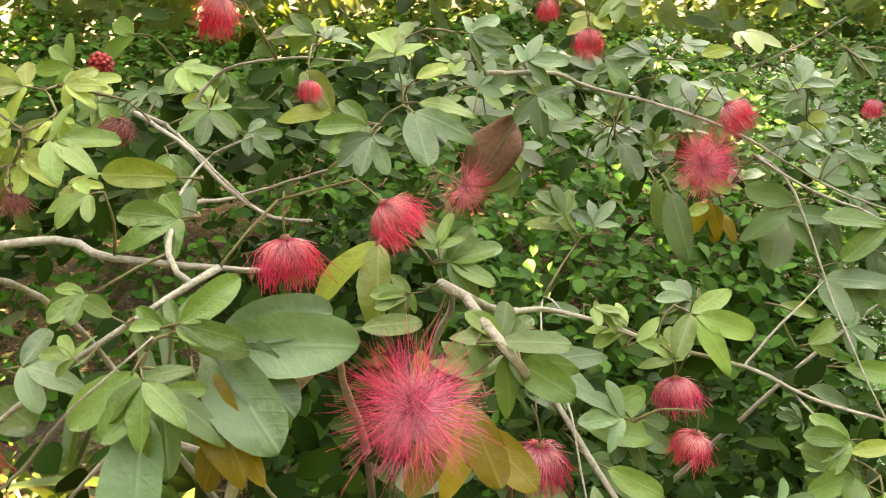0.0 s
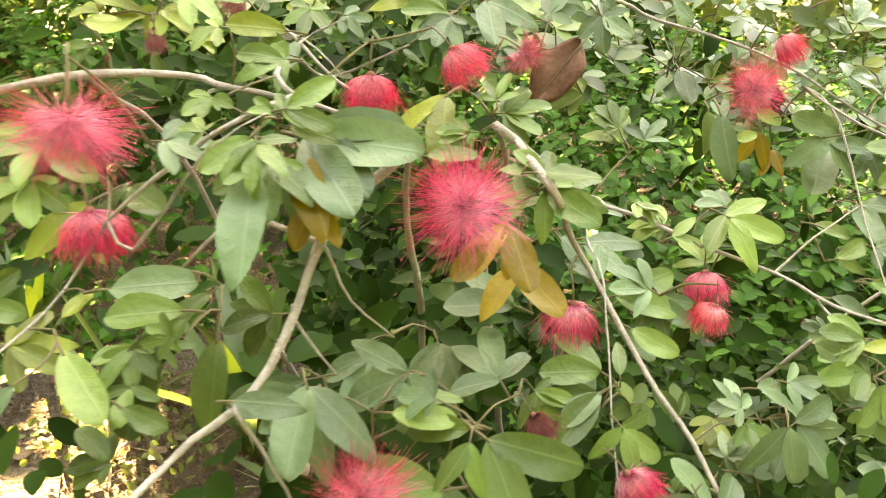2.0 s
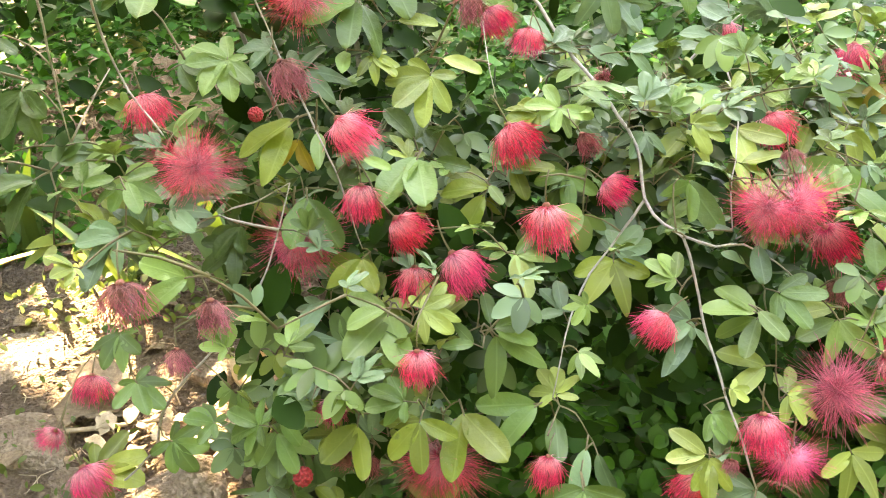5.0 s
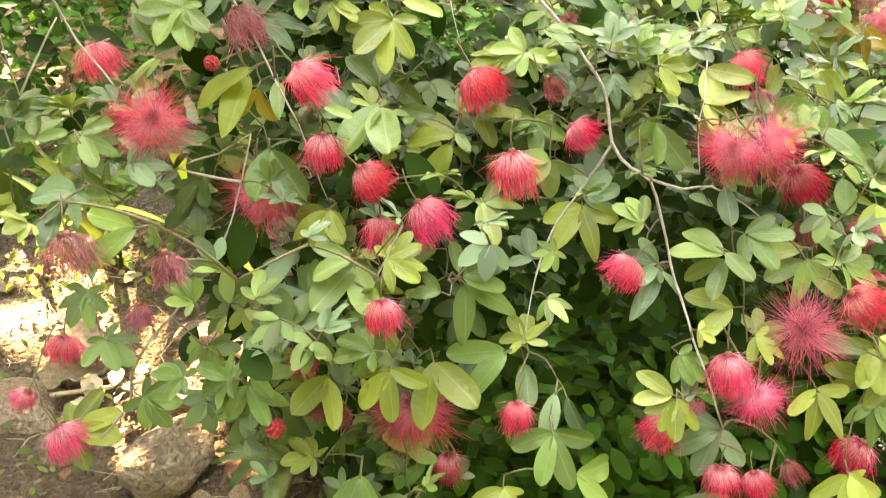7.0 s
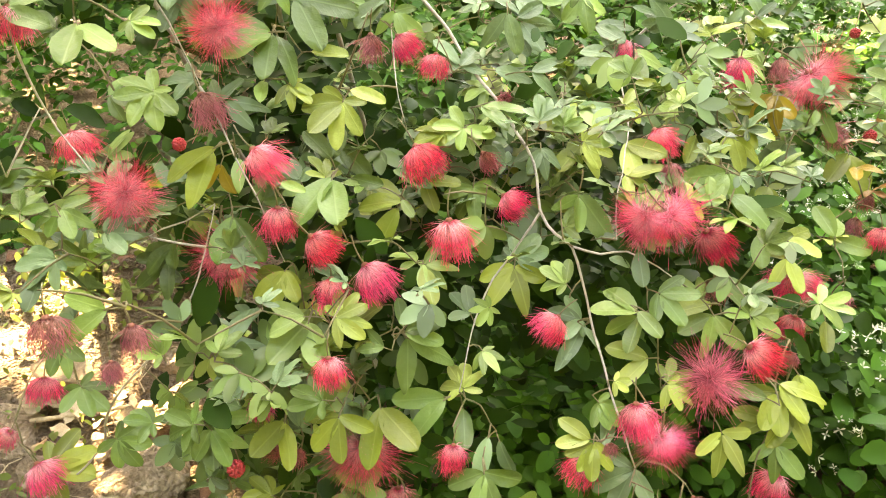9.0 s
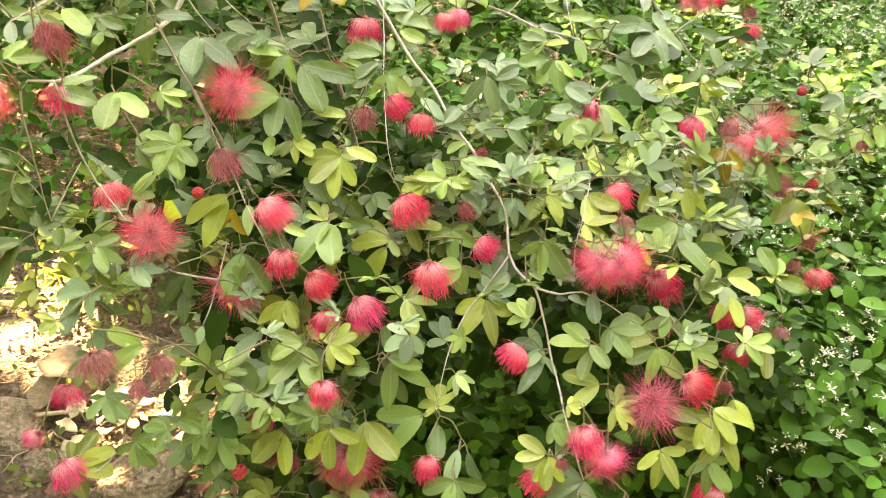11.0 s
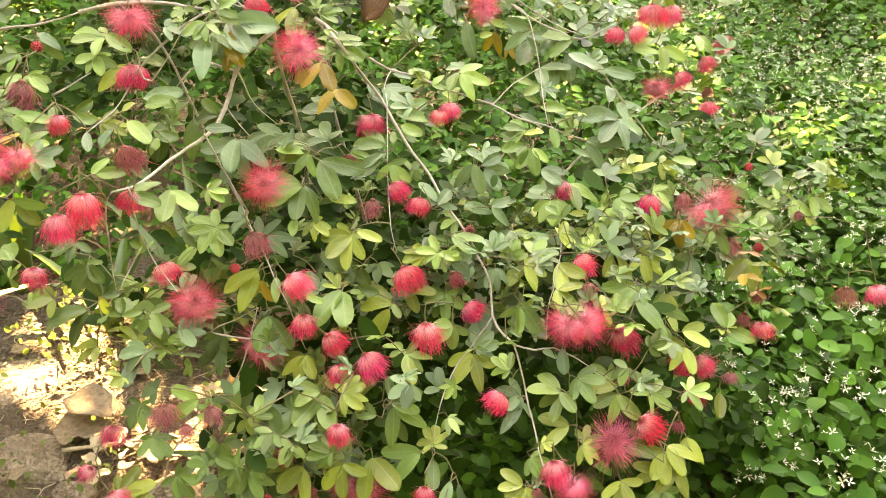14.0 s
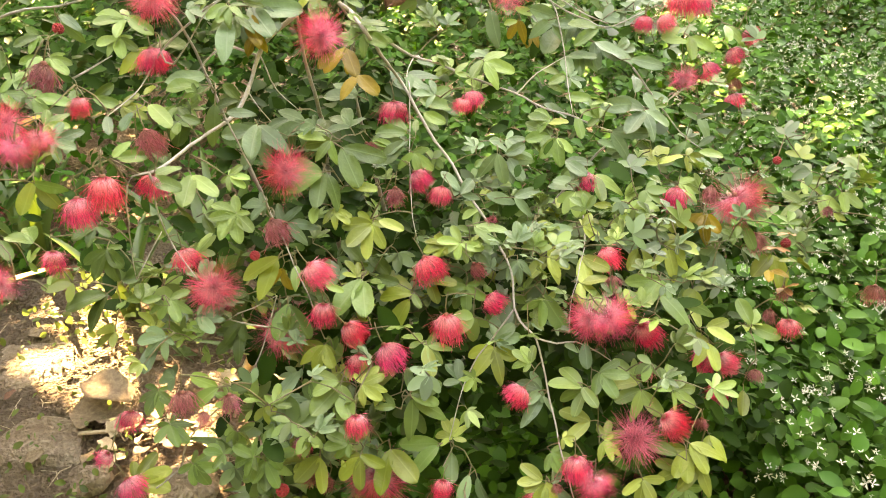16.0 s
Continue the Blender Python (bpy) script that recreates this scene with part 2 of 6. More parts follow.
def scatter(name, temps, pos, axis, normal, length, mat):
    """Many blades in one mesh: each takes one of the templates, along axis, facing normal."""
    vs, fs, o = [], [], 0
    axis = axis / (np.linalg.norm(axis, axis=1)[:, None] + 1e-9)
    x = np.cross(axis, normal)
    x /= np.linalg.norm(x, axis=1)[:, None] + 1e-9
    z = np.cross(x, axis)
    for k, (tv, tf) in enumerate(temps):
        pick = np.arange(k, len(pos), len(temps))
        if not len(pick):
            continue
        v = (pos[pick, None] + length[pick, None, None] * (tv[None, :, :1] * x[pick, None] + tv[None, :, 1:2] * axis[pick, None] + tv[None, :, 2:] * z[pick, None]))
        f = np.array(tf)[None] + (o + np.arange(len(pick)) * len(tv))[:, None, None]
        vs.append(v.reshape(-1, 3))
        fs.append(f.reshape(-1, f.shape[-1]))
        o += len(pick) * len(tv)
    return mesh_from(name, np.concatenate(vs).tolist(), np.concatenate(fs).tolist(), mat)


rng = np.random.default_rng(11)

# ---------------------------------------------------------------- ground
def relief(x, y):
    return 0.03 * noise.noise(Vector((x * 1.3, y * 1.3, 0))) + 0.012 * noise.noise(Vector((x * 6, y * 6, 3))) + 0.012 * abs(noise.noise(Vector((x * 17, y * 17, 5)))) + 0.006 * noise.noise(Vector((x * 41, y * 41, 7)))


xs = np.concatenate([[-400, -60, -12, -5], np.arange(-2.6, -1.5, 0.06), np.arange(-1.5, -0.2, 0.02), np.arange(-0.2, 2.61, 0.06), [5, 12, 60, 400]])
ys = np.concatenate([[-400, -60, -8, -2], np.arange(-0.4, 1.0, 0.06), np.arange(1.0, 2.2, 0.02), np.arange(2.2, 4.01, 0.06), [6, 12, 60, 400]])
gv = [(x, y, relief(x, y) if abs(x) < 2.6 and -0.4 < y < 4 else 0.0) for y in ys for x in xs]
gf = [(j * len(xs) + i, j * len(xs) + i + 1, (j + 1) * len(xs) + i + 1, (j + 1) * len(xs) + i) for j in range(len(ys) - 1) for i in range(len(xs) - 1)]
ground = new("ground", mesh_from("ground", gv, gf, SOIL))
tagged(ground, "dry brown garden soil with crumbs and leaf litter", "ground", kind="structure")

# ---------------------------------------------------------------- the shrub
shrub = tagged(new("powder_puff_shrub"), "spreading powder-puff shrub with pink-red flower heads and paired oval leaflets", "shrub")
shrub.location = (-0.10, 1.38, 0.0)
AT_SHRUB = Matrix.Translation(-Vector(shrub.location))

LEAFLETS = {}
for key, mat in LEAF.items():
    LEAFLETS[key] = []
    for v, (half, fold, bend, sway, wave) in enumerate(((0.200, 0.26, 0.10, 0.03, 0.020), (0.222, 0.40, 0.18, -0.05, 0.026), (0.190, 0.16, 0.28, 0.05, 0.022), (0.235, 0.32, 0.05, 0.0, 0.030))):
        bv, bf = blade(OBOVATE if v != 2 else OVATE, half, fold, bend, sway, wave)
        LEAFLETS[key].append(mesh_from("leaflet_" + key, bv, bf, mat))

# each leaflet of a leaf: turn from the leaf's axis, length, shift along the axis
ONE = ((0, 1.0, 0.0),)
PAIR = ((24, 1.0, 0.0), (-26, 0.96, 0.0))
FOUR = ((20, 1.0, 0.06), (-22, 0.98, 0.06), (72, 0.78, 0.0), (-70, 0.80, 0.0))
FAN = ((15, 1.0, 0.05), (-17, 0.97, 0.05), (50, 0.90, 0.02), (-54, 0.86, 0.02), (92, 0.50, 0.0))
SIX = ((18, 1.0, 0.08), (-18, 0.98, 0.08), (58, 0.86, 0.03), (-60, 0.88, 0.03), (108, 0.55, 0.0), (-112, 0.58, 0.0))
ENDS = []                                                 # where twigs must reach: place and direction back
STALKS = {}


def leaf_stalk(kind):
    if kind not in STALKS:
        v, f = tube([(0, -0.30, -0.10), (0, -0.14, -0.03), (0, 0.0, 0.0), (0, 0.05, 0.004)], 0.022, 0.014, 5)
        STALKS[kind] = mesh_from("leaf", v, f, TWIG)
    return STALKS[kind]


def spray(leaflets, colour, x, y, z, rx, ry, rz, size):
    """One leaf of the shrub: a stalk and its leaflets, based at a place, turned and sized."""
    size *= 0.92 if z < 1.12 else 1.0
    if size < 0.036 and colour not in "yr":                                      # most small leaves carry four or five leaflets
        full = rng.uniform()
        if leaflets is PAIR and full < 0.7:
            leaflets = FOUR if full < 0.35 else FAN
        elif leaflets is FOUR and full < 0.5:
            leaflets = FAN if full < 0.3 else SIX
    m = AT_SHRUB @ pose(x, y, z, rx, ry, rz) @ Matrix.Scale(size, 4)
    stalk = child("leaf", leaf_stalk(len(leaflets)), shrub, m)
    for turn, long, shift in leaflets:
        me = LEAFLETS[colour][int(rng.integers(4))]
        t = turn + rng.normal(0, 4)
        s = long * rng.uniform(0.93, 1.07)
        child("leaflet", me, stalk, pose(0, shift, 0, rng.normal(0, 7), rng.normal(0, 9) + 0.10 * t, t) @ Matrix.Scale(s, 4))
    back = (pose(x, y, z, rx, ry, rz) @ Matrix.Scale(size, 4)) @ Vector((0, -0.28, -0.09))
    ENDS.append(np.array(back))


def radiating(count, spread, length, thick, seed, florets=30):
    """An open head: stamens in tufts, one to each floret, that spread into a loose ball."""
    r = np.random.default_rng(seed)
    lists = []
    for i in range(count):
        k = i % florets
        c = 1 - (k + 0.5) / florets * (1 - math.cos(radians(spread)))
        th, ph = math.acos(c), k * 2.39996
        tuft = np.array([math.sin(th) * math.cos(ph), math.sin(th) * math.sin(ph), math.cos(th)])
        out = tuft + r.normal(0, 0.30, 3)
        out /= np.linalg.norm(out)
        start = 0.09 * tuft + 0.03 * (out - tuft) + r.normal(0, 0.012, 3)
        far = length * (1.05 - 0.42 * r.uniform() ** 2.2)
        bow = r.normal(0, 0.14, 3)
        pts = [start + out * far * t + bow * t * t for t in (0.0, 0.25, 0.5, 0.75, 1.0)]
        lists.append(tube(pts, thick, thick * 0.7, 3))
    return joined(lists)


def hanging(count, wide, long, thick, wild, seed, spiky=0.15):
    """A half-closed head: stamens arch out from the calyx and hang as a ragged brush along +z."""
    r = np.random.default_rng(seed)
    lists = []
    for i in range(count):
        frac, ph = r.uniform(0.12, 1.0) ** 0.7, r.uniform(0, 6.283)
        d = np.array([math.cos(ph), math.sin(ph), 0.0])
        side = np.array([-d[1], d[0], 0.0])
        far, tilt, wob = long * r.uniform(0.62, 1.10) * (1.05 - 0.28 * frac), r.normal(0, wild), r.uniform(0, 6)
        flare = r.normal(0.03, 0.10) + (r.uniform(0.2, 0.6) if r.uniform() < 0.22 else 0.0)
        if r.uniform() < spiky:                            # stamens that stand out stiffly all round
            th = math.acos(1 - 1.15 * r.uniform())
            out = d * math.sin(th) + np.array([0, 0, math.cos(th)]) + r.normal(0, 0.10, 3)
            reach, bow = 0.66 * long * r.uniform(0.6, 1.1) * (0.78 + 0.3 * math.cos(th)), r.normal(0, 0.07, 3)
            lists.append(tube([np.array([0, 0, 0.04]) + d * 0.05 + out * reach * t + bow * t * t + np.array([0, 0, 0.16 * t * t]) for t in (0.0, 0.3, 0.65, 1.0)], thick, thick * 0.7, 3))
            continue
        pts = []
        for t in (0.0, 0.10, 0.24, 0.45, 0.70, 1.0):
            rad = wide * (frac * (0.18 + 0.82 * math.sin(min(1.0, t * 1.55) * math.pi / 2)) + flare * t * t)
            z = far * (t - 0.10 * frac * math.sin(math.pi * min(1, 2.0 * t)))
            pts.append(d * rad + side * (tilt * t + wild * 0.5 * math.sin(8 * t + wob)) + d * (wild * 0.30 * math.sin(9 * t + 2 * wob) * t) + np.array([0, 0, z]))
        lists.append(tube(pts, thick, thick * 0.75, 3))
    return joined(lists)


def berries(count, radius, size):
    """A bud: many small round pieces packed on a ball."""
    lists = []
    bm = bmesh.new()
    bmesh.ops.create_icosphere(bm, subdivisions=1, radius=1.0)
    base = [np.array(v.co) for v in bm.verts]
    faces = [tuple(v.index for v in f.verts) for f in bm.faces]
    bm.free()
    for i in range(count):
        c = 1 - 2 * (i + 0.5) / count
        s, a = math.sqrt(1 - c * c), i * 2.39996
        o = radius * np.array([s * math.cos(a), s * math.sin(a), c])
        lists.append(([o + size * b for b in base], faces))
    return joined(lists)


def lathe(profile, sides=10):
    verts = [(r * math.cos(2 * math.pi * k / sides), r * math.sin(2 * math.pi * k / sides), z) for r, z in profile for k in range(sides)]
    faces = [(i * sides + k, i * sides + (k + 1) % sides, (i + 1) * sides + (k + 1) % sides, (i + 1) * sides + k) for i in range(len(profile) - 1) for k in range(sides)]
    return verts, faces


# one unit is a head's width
OPEN = [mesh_from("stamen_puff", *radiating(1300, w, 0.41, 0.0019, s), PINK, False) for s, w in ((1, 104), (2, 116), (3, 96))]
BRUSH = [mesh_from("stamen_brush", *hanging(360, w, h, 0.0048, 0.085, s, 0.28), ROSE, False) for s, w, h in ((4, 0.42, 0.90), (5, 0.48, 0.82), (6, 0.39, 0.96), (13, 0.46, 0.86))]
FADED = [mesh_from("stamen_puff", *radiating(640, 108, 0.42, 0.0025, s), MAUVE, False) for s in (7, 8)]
WILTED = [mesh_from("stamen_brush", *hanging(170, w, 0.80, 0.0068, 0.15, s), BROWN, False) for s, w in ((9, 0.34), (10, 0.42), (12, 0.28))]
BUD = [mesh_from("bud", *berries(46, 0.40, 0.13), BUDRED)]
HEART = mesh_from("flower_head", *lathe(((0.0, -0.07), (0.05, -0.06), (0.085, -0.01), (0.075, 0.05), (0.045, 0.085), (0.0, 0.09))), CALYX)
FLORETS = mesh_from("flower_heart", *radiating(34, 112, 0.125, 0.0105, 31, 34), FLORET, False)
PEDICEL = mesh_from("flower_stalk", *tube([(0, 0, -0.04), (0.01, 0.0, -0.25), (0.05, 0.02, -0.48), (0.12, 0.05, -0.66)], 0.020, 0.016, 5), TWIG)


def puff(kind, x, y, z, rx, ry, rz, size):
    """One flower head: calyx, stamens and stalk."""
    m = AT_SHRUB @ pose(x, y, z, rx, ry, rz) @ Matrix.Scale(size, 4)
    words = {id(OPEN): "fully open pink-red powder-puff head", id(BRUSH): "half-closed red brush-like head", id(FADED): "fading mauve-pink head",
             id(WILTED): "wilted brown drooping head", id(BUD): "tight red raspberry-like bud"}[id(kind)]
    BLOOMS.append(np.array((x, y, z)) + 0.35 * size * np.array(pose(0, 0, 0, rx, ry, rz) @ Vector((0, 0, 1))))
    head = child("flower", HEART, shrub, m, words)
    child("bud" if kind is BUD else "stamen_head", kind[int(rng.integers(len(kind)))], head, pose(0, 0, 0, 0, 0, rng.uniform(0, 360)))
    if kind is OPEN or kind is FADED:
        child("flower_heart", FLORETS, head, label="crimson and pale pink florets at the heart")
    child("stalk", PEDICEL, head, pose(0, 0, 0, 0, 0, rng.uniform(0, 360)))
    ENDS.append(np.array(pose(x, y, z, rx, ry, rz) @ Matrix.Scale(size, 4) @ Vector((0.06, 0.02, -0.55))))


BLOOMS = []                                               # middles of the flower heads
WOOD = []                                                 # points along the branches, for twigs to spring from


def branch(r0, r1, *points):
    """A woody branch through points, thicker at nodes."""
    if WOOD:                                               # spring from the nearest wood
        gaps = np.linalg.norm(np.array(WOOD) - np.array(points[0]), axis=1)
        if 0.004 < gaps.min() < 0.05:
            points = (tuple(WOOD[int(gaps.argmin())]), *points)
    p = curve_through(points)
    p = [q + 0.0012 * np.array([noise.noise(Vector(q * 37)), noise.noise(Vector(q * 41)), noise.noise(Vector(q * 43))]) for q in p]
    WOOD.extend(p)
    v, f = tube(p, r0, r1 * 0.55, 7, 0.10, rng)
    child("branch", mesh_from("branch", [np.array(q) - np.array(shrub.location) for q in v], f, BARK), shrub)



# boughs
branch(0.0030, 0.0023, (-0.172, 0.859, 1.199), (-0.204, 0.833, 1.172), (-0.218, 0.813, 1.136), (-0.228, 0.791, 1.110), (-0.238, 0.771, 1.100), (-0.254, 0.755, 1.092), (-0.266, 0.723, 1.088), (-0.278, 0.680, 1.083), (-0.285, 0.657, 1.084))
branch(0.0013, 0.0008, (-0.236, 0.763, 1.104), (-0.227, 0.780, 1.061), (-0.214, 0.777, 1.029), (-0.198, 0.765, 0.996))
branch(0.0012, 0.0008, (-0.212, 0.845, 1.150), (-0.202, 0.858, 1.111), (-0.179, 0.868, 1.084))
branch(0.0011, 0.0008, (-0.229, 0.833, 1.114), (-0.205, 0.831, 1.081))
branch(0.0017, 0.0014, (-0.255, 0.842, 1.163), (-0.289, 0.837, 1.134))
branch(0.0016, 0.0011, (-0.221, 0.873, 1.226), (-0.258, 0.840, 1.212), (-0.315, 0.841, 1.168), (-0.341, 0.848, 1.137), (-0.353, 0.817, 1.115), (-0.363, 0.761, 1.106))
branch(0.0022, 0.0016, (-0.588, 0.936, 1.157), (-0.521, 0.914, 1.183), (-0.457, 0.900, 1.194), (-0.403, 0.889, 1.210))
branch(0.0014, 0.0009, (-0.471, 0.915, 1.102), (-0.430, 0.947, 1.124))
branch(0.0024, 0.0016, (-0.129, 0.894, 1.206), (-0.105, 0.909, 1.185), (-0.077, 0.981, 1.143), (-0.050, 1.036, 1.113), (-0.010, 1.032, 1.103), (0.038, 1.026, 1.086), (0.095, 1.030, 1.066), (0.135, 1.013, 1.051), (0.173, 0.996, 1.046), (0.215, 1.002, 1.028), (0.297, 1.026, 1.001))
branch(0.0013, 0.0009, (0.100, 1.043, 1.062), (0.128, 1.055, 1.088), (0.171, 1.086, 1.106))
branch(0.0013, 0.0008, (0.128, 1.019, 1.049), (0.142, 0.961, 1.040))
branch(0.0024, 0.0014, (-0.094, 0.868, 1.177), (-0.074, 0.944, 1.119), (-0.059, 0.962, 1.093), (-0.041, 0.938, 1.070), (-0.014, 0.904, 1.036), (0.009, 0.885, 1.013), (0.020, 0.872, 0.996), (0.038, 0.851, 0.974), (0.060, 0.824, 0.952), (0.070, 0.800, 0.938), (0.083, 0.776, 0.920), (0.087, 0.747, 0.886), (0.099, 0.725, 0.873), (0.110, 0.709, 0.870), (0.119, 0.697, 0.845), (0.126, 0.685, 0.813), (0.136, 0.656, 0.780), (0.145, 0.622, 0.752), (0.157, 0.605, 0.718))
branch(0.0012, 0.0008, (0.088, 0.749, 0.885), (0.062, 0.739, 0.846), (0.038, 0.718, 0.819), (0.022, 0.686, 0.784), (0.013, 0.662, 0.753))
branch(0.0013, 0.0008, (0.109, 0.703, 0.874), (0.135, 0.707, 0.864), (0.159, 0.714, 0.862), (0.188, 0.716, 0.845), (0.211, 0.721, 0.826))
branch(0.0012, 0.0009, (0.146, 1.147, 1.179), (0.158, 1.129, 1.162), (0.170, 1.081, 1.107), (0.171, 1.035, 1.079), (0.175, 0.986, 1.049))
branch(0.0010, 0.0008, (0.186, 0.947, 1.002), (0.181, 0.892, 0.968), (0.179, 0.834, 0.939), (0.166, 0.783, 0.918), (0.153, 0.744, 0.894), (0.150, 0.718, 0.871))
branch(0.0016, 0.0011, (0.130, 1.153, 1.186), (0.171, 1.128, 1.163), (0.203, 1.114, 1.154), (0.230, 1.099, 1.146), (0.280, 1.099, 1.171))
branch(0.0016, 0.0011, (0.264, 1.054, 1.100), (0.312, 1.051, 1.045), (0.351, 1.047, 1.004), (0.389, 1.046, 0.979))
branch(0.0010, 0.0008, (-0.287, 0.614, 1.092), (-0.315, 0.656, 1.003), (-0.324, 0.673, 0.956))
branch(0.0009, 0.0008, (-0.324, 0.673, 0.956), (-0.300, 0.701, 1.000))
branch(0.0013, 0.0010, (-0.282, 0.655, 1.078), (-0.293, 0.683, 1.028), (-0.282, 0.684, 0.989), (-0.254, 0.659, 0.966))
branch(0.0014, 0.0011, (-0.405, 0.698, 0.592), (-0.376, 0.709, 0.608), (-0.323, 0.689, 0.671))
branch(0.0014, 0.0010, (-0.323, 0.689, 0.671), (-0.305, 0.690, 0.722), (-0.260, 0.691, 0.774), (-0.214, 0.690, 0.833), (-0.191, 0.729, 0.905))
branch(0.0010, 0.0008, (-0.180, 0.745, 0.967), (-0.167, 0.724, 0.949), (-0.152, 0.715, 0.918), (-0.137, 0.718, 0.854))
branch(0.0009, 0.0007, (-0.047, 1.069, 1.105), (-0.056, 1.005, 1.096), (-0.049, 0.952, 1.088), (-0.044, 0.861, 1.021), (-0.037, 0.795, 0.975), (-0.030, 0.787, 0.949))
branch(0.0012, 0.0008, (-0.241, 0.701, 0.890), (-0.218, 0.724, 0.891), (-0.191, 0.729, 0.905))
branch(0.0029, 0.0023, (-0.359, 0.901, 1.219), (-0.314, 0.931, 1.215), (-0.278, 0.909, 1.214), (-0.234, 0.914, 1.207), (-0.216, 0.935, 1.195))
branch(0.0014, 0.0012, (-0.244, 0.883, 1.228), (-0.267, 0.983, 1.221), (-0.261, 1.033, 1.227), (-0.234, 1.022, 1.240))
branch(0.0014, 0.0012, (-0.329, 1.161, 1.212), (-0.255, 1.015, 1.220), (-0.237, 1.008, 1.203))
branch(0.0022, 0.0016, (-0.354, 1.168, 1.220), (-0.295, 1.079, 1.222), (-0.259, 1.042, 1.203), (-0.233, 1.029, 1.188), (-0.197, 0.976, 1.205))
branch(0.0014, 0.0011, (-0.254, 0.963, 1.221), (-0.252, 1.053, 1.193), (-0.188, 0.989, 1.230))
branch(0.0020, 0.0016, (-0.087, 1.127, 1.256), (-0.023, 1.207, 1.241), (0.014, 1.218, 1.226), (0.081, 1.194, 1.212), (0.137, 1.173, 1.191), (0.175, 1.154, 1.170), (0.208, 1.139, 1.155), (0.238, 1.133, 1.145))
branch(0.0013, 0.0009, (0.141, 1.203, 1.245), (0.171, 1.186, 1.266), (0.194, 1.171, 1.289))
branch(0.0016, 0.0011, (-0.282, 1.138, 1.253), (-0.229, 1.095, 1.273), (-0.182, 1.110, 1.268))
branch(0.0009, 0.0007, (-0.312, 0.838, 1.143), (-0.251, 0.796, 1.214), (-0.231, 0.818, 1.226))

# leaves
spray(FOUR, "g", -0.494, 0.904, 1.157, -15, -37, 121, 0.0295)
spray(PAIR, "g", -0.487, 0.885, 1.136, -16, -15, 142, 0.0331)
spray(PAIR, "l", -0.474, 0.877, 1.138, -38, 10, -149, 0.0334)
spray(ONE, "b", -0.460, 0.894, 1.185, -10, 31, -118, 0.0312)
spray(ONE, "g", -0.462, 0.901, 1.177, -26, 36, -144, 0.0396)
spray(FOUR, "l", -0.375, 0.877, 1.184, 3, -28, 97, 0.0364)
spray(PAIR, "l", -0.385, 0.873, 1.165, -29, 2, -180, 0.0299)
spray(ONE, "l", -0.370, 0.870, 1.190, -19, 35, -130, 0.0393)
spray(ONE, "o", -0.353, 0.875, 1.153, -29, -19, 156, 0.0429)
spray(PAIR, "b", -0.287, 0.834, 1.205, -5, 31, -81, 0.0253)
spray(PAIR, "g", -0.237, 0.812, 1.216, -40, -13, 168, 0.0286)
spray(PAIR, "d", -0.336, 0.885, 1.160, -6, 15, -159, 0.0407)
spray(ONE, "b", -0.321, 0.824, 1.127, 1, 43, -77, 0.0442)
spray(ONE, "o", -0.342, 0.813, 1.114, 22, 8, -22, 0.0233)
spray(SIX, "g", -0.271, 0.786, 1.126, -4, -61, 93, 0.0154)
spray(ONE, "l", -0.326, 0.785, 1.113, -15, 22, -139, 0.0507)
spray(ONE, "g", -0.280, 0.750, 1.112, -20, 36, -122, 0.0254)
spray(PAIR, "o", -0.364, 0.800, 1.104, -3, 37, -84, 0.0320)
spray(PAIR, "g", -0.475, 0.807, 1.118, -14, 30, -114, 0.0320)
spray(PAIR, "g", -0.453, 0.788, 1.115, -6, 41, -114, 0.0451)
spray(ONE, "g", -0.449, 0.874, 1.100, -21, -15, -165, 0.0315)
spray(ONE, "y", -0.420, 0.735, 1.113, -32, -13, 158, 0.0257)
spray(PAIR, "l", -0.401, 0.705, 1.113, 28, 40, -65, 0.0255)
spray(ONE, "b", -0.365, 0.765, 1.105, -28, -1, -164, 0.0286)
spray(ONE, "b", -0.335, 0.760, 1.111, -26, -10, 157, 0.0279)
spray(ONE, "l", -0.295, 0.655, 1.117, -33, -17, 147, 0.0250)
spray(ONE, "l", -0.302, 0.636, 1.108, 4, 44, -90, 0.0302)
spray(PAIR, "b", -0.379, 0.674, 1.108, 2, 47, -88, 0.0300)
spray(ONE, "b", -0.372, 0.700, 1.105, -30, 8, -173, 0.0265)
spray(FOUR, "l", -0.374, 0.666, 1.100, -14, -49, 127, 0.0172)
spray(PAIR, "g", -0.419, 0.851, 1.097, 14, 66, -64, 0.0339)
spray(PAIR, "g", -0.486, 0.783, 1.121, -7, 46, -104, 0.0247)
spray(ONE, "d", -0.563, 0.929, 1.132, -31, 15, -167, 0.0364)
spray(PAIR, "g", -0.233, 0.809, 1.215, -24, 17, -159, 0.0225)
spray(ONE, "y", -0.220, 0.833, 1.203, -26, 15, -159, 0.0430)
spray(ONE, "b", -0.236, 0.811, 1.200, -19, 9, -170, 0.0527)
spray(PAIR, "b", -0.216, 0.846, 1.212, -14, 27, -112, 0.0472)
spray(PAIR, "y", -0.119, 0.866, 1.161, -39, 5, 172, 0.0393)
spray(ONE, "y", -0.129, 0.837, 1.161, -41, -22, 163, 0.0266)
spray(PAIR, "g", -0.111, 0.876, 1.165, 34, -3, 22, 0.0289)
spray(PAIR, "l", -0.101, 0.879, 1.184, 19, -25, 74, 0.0230)
spray(ONE, "g", -0.104, 0.872, 1.188, -5, 27, -102, 0.0328)
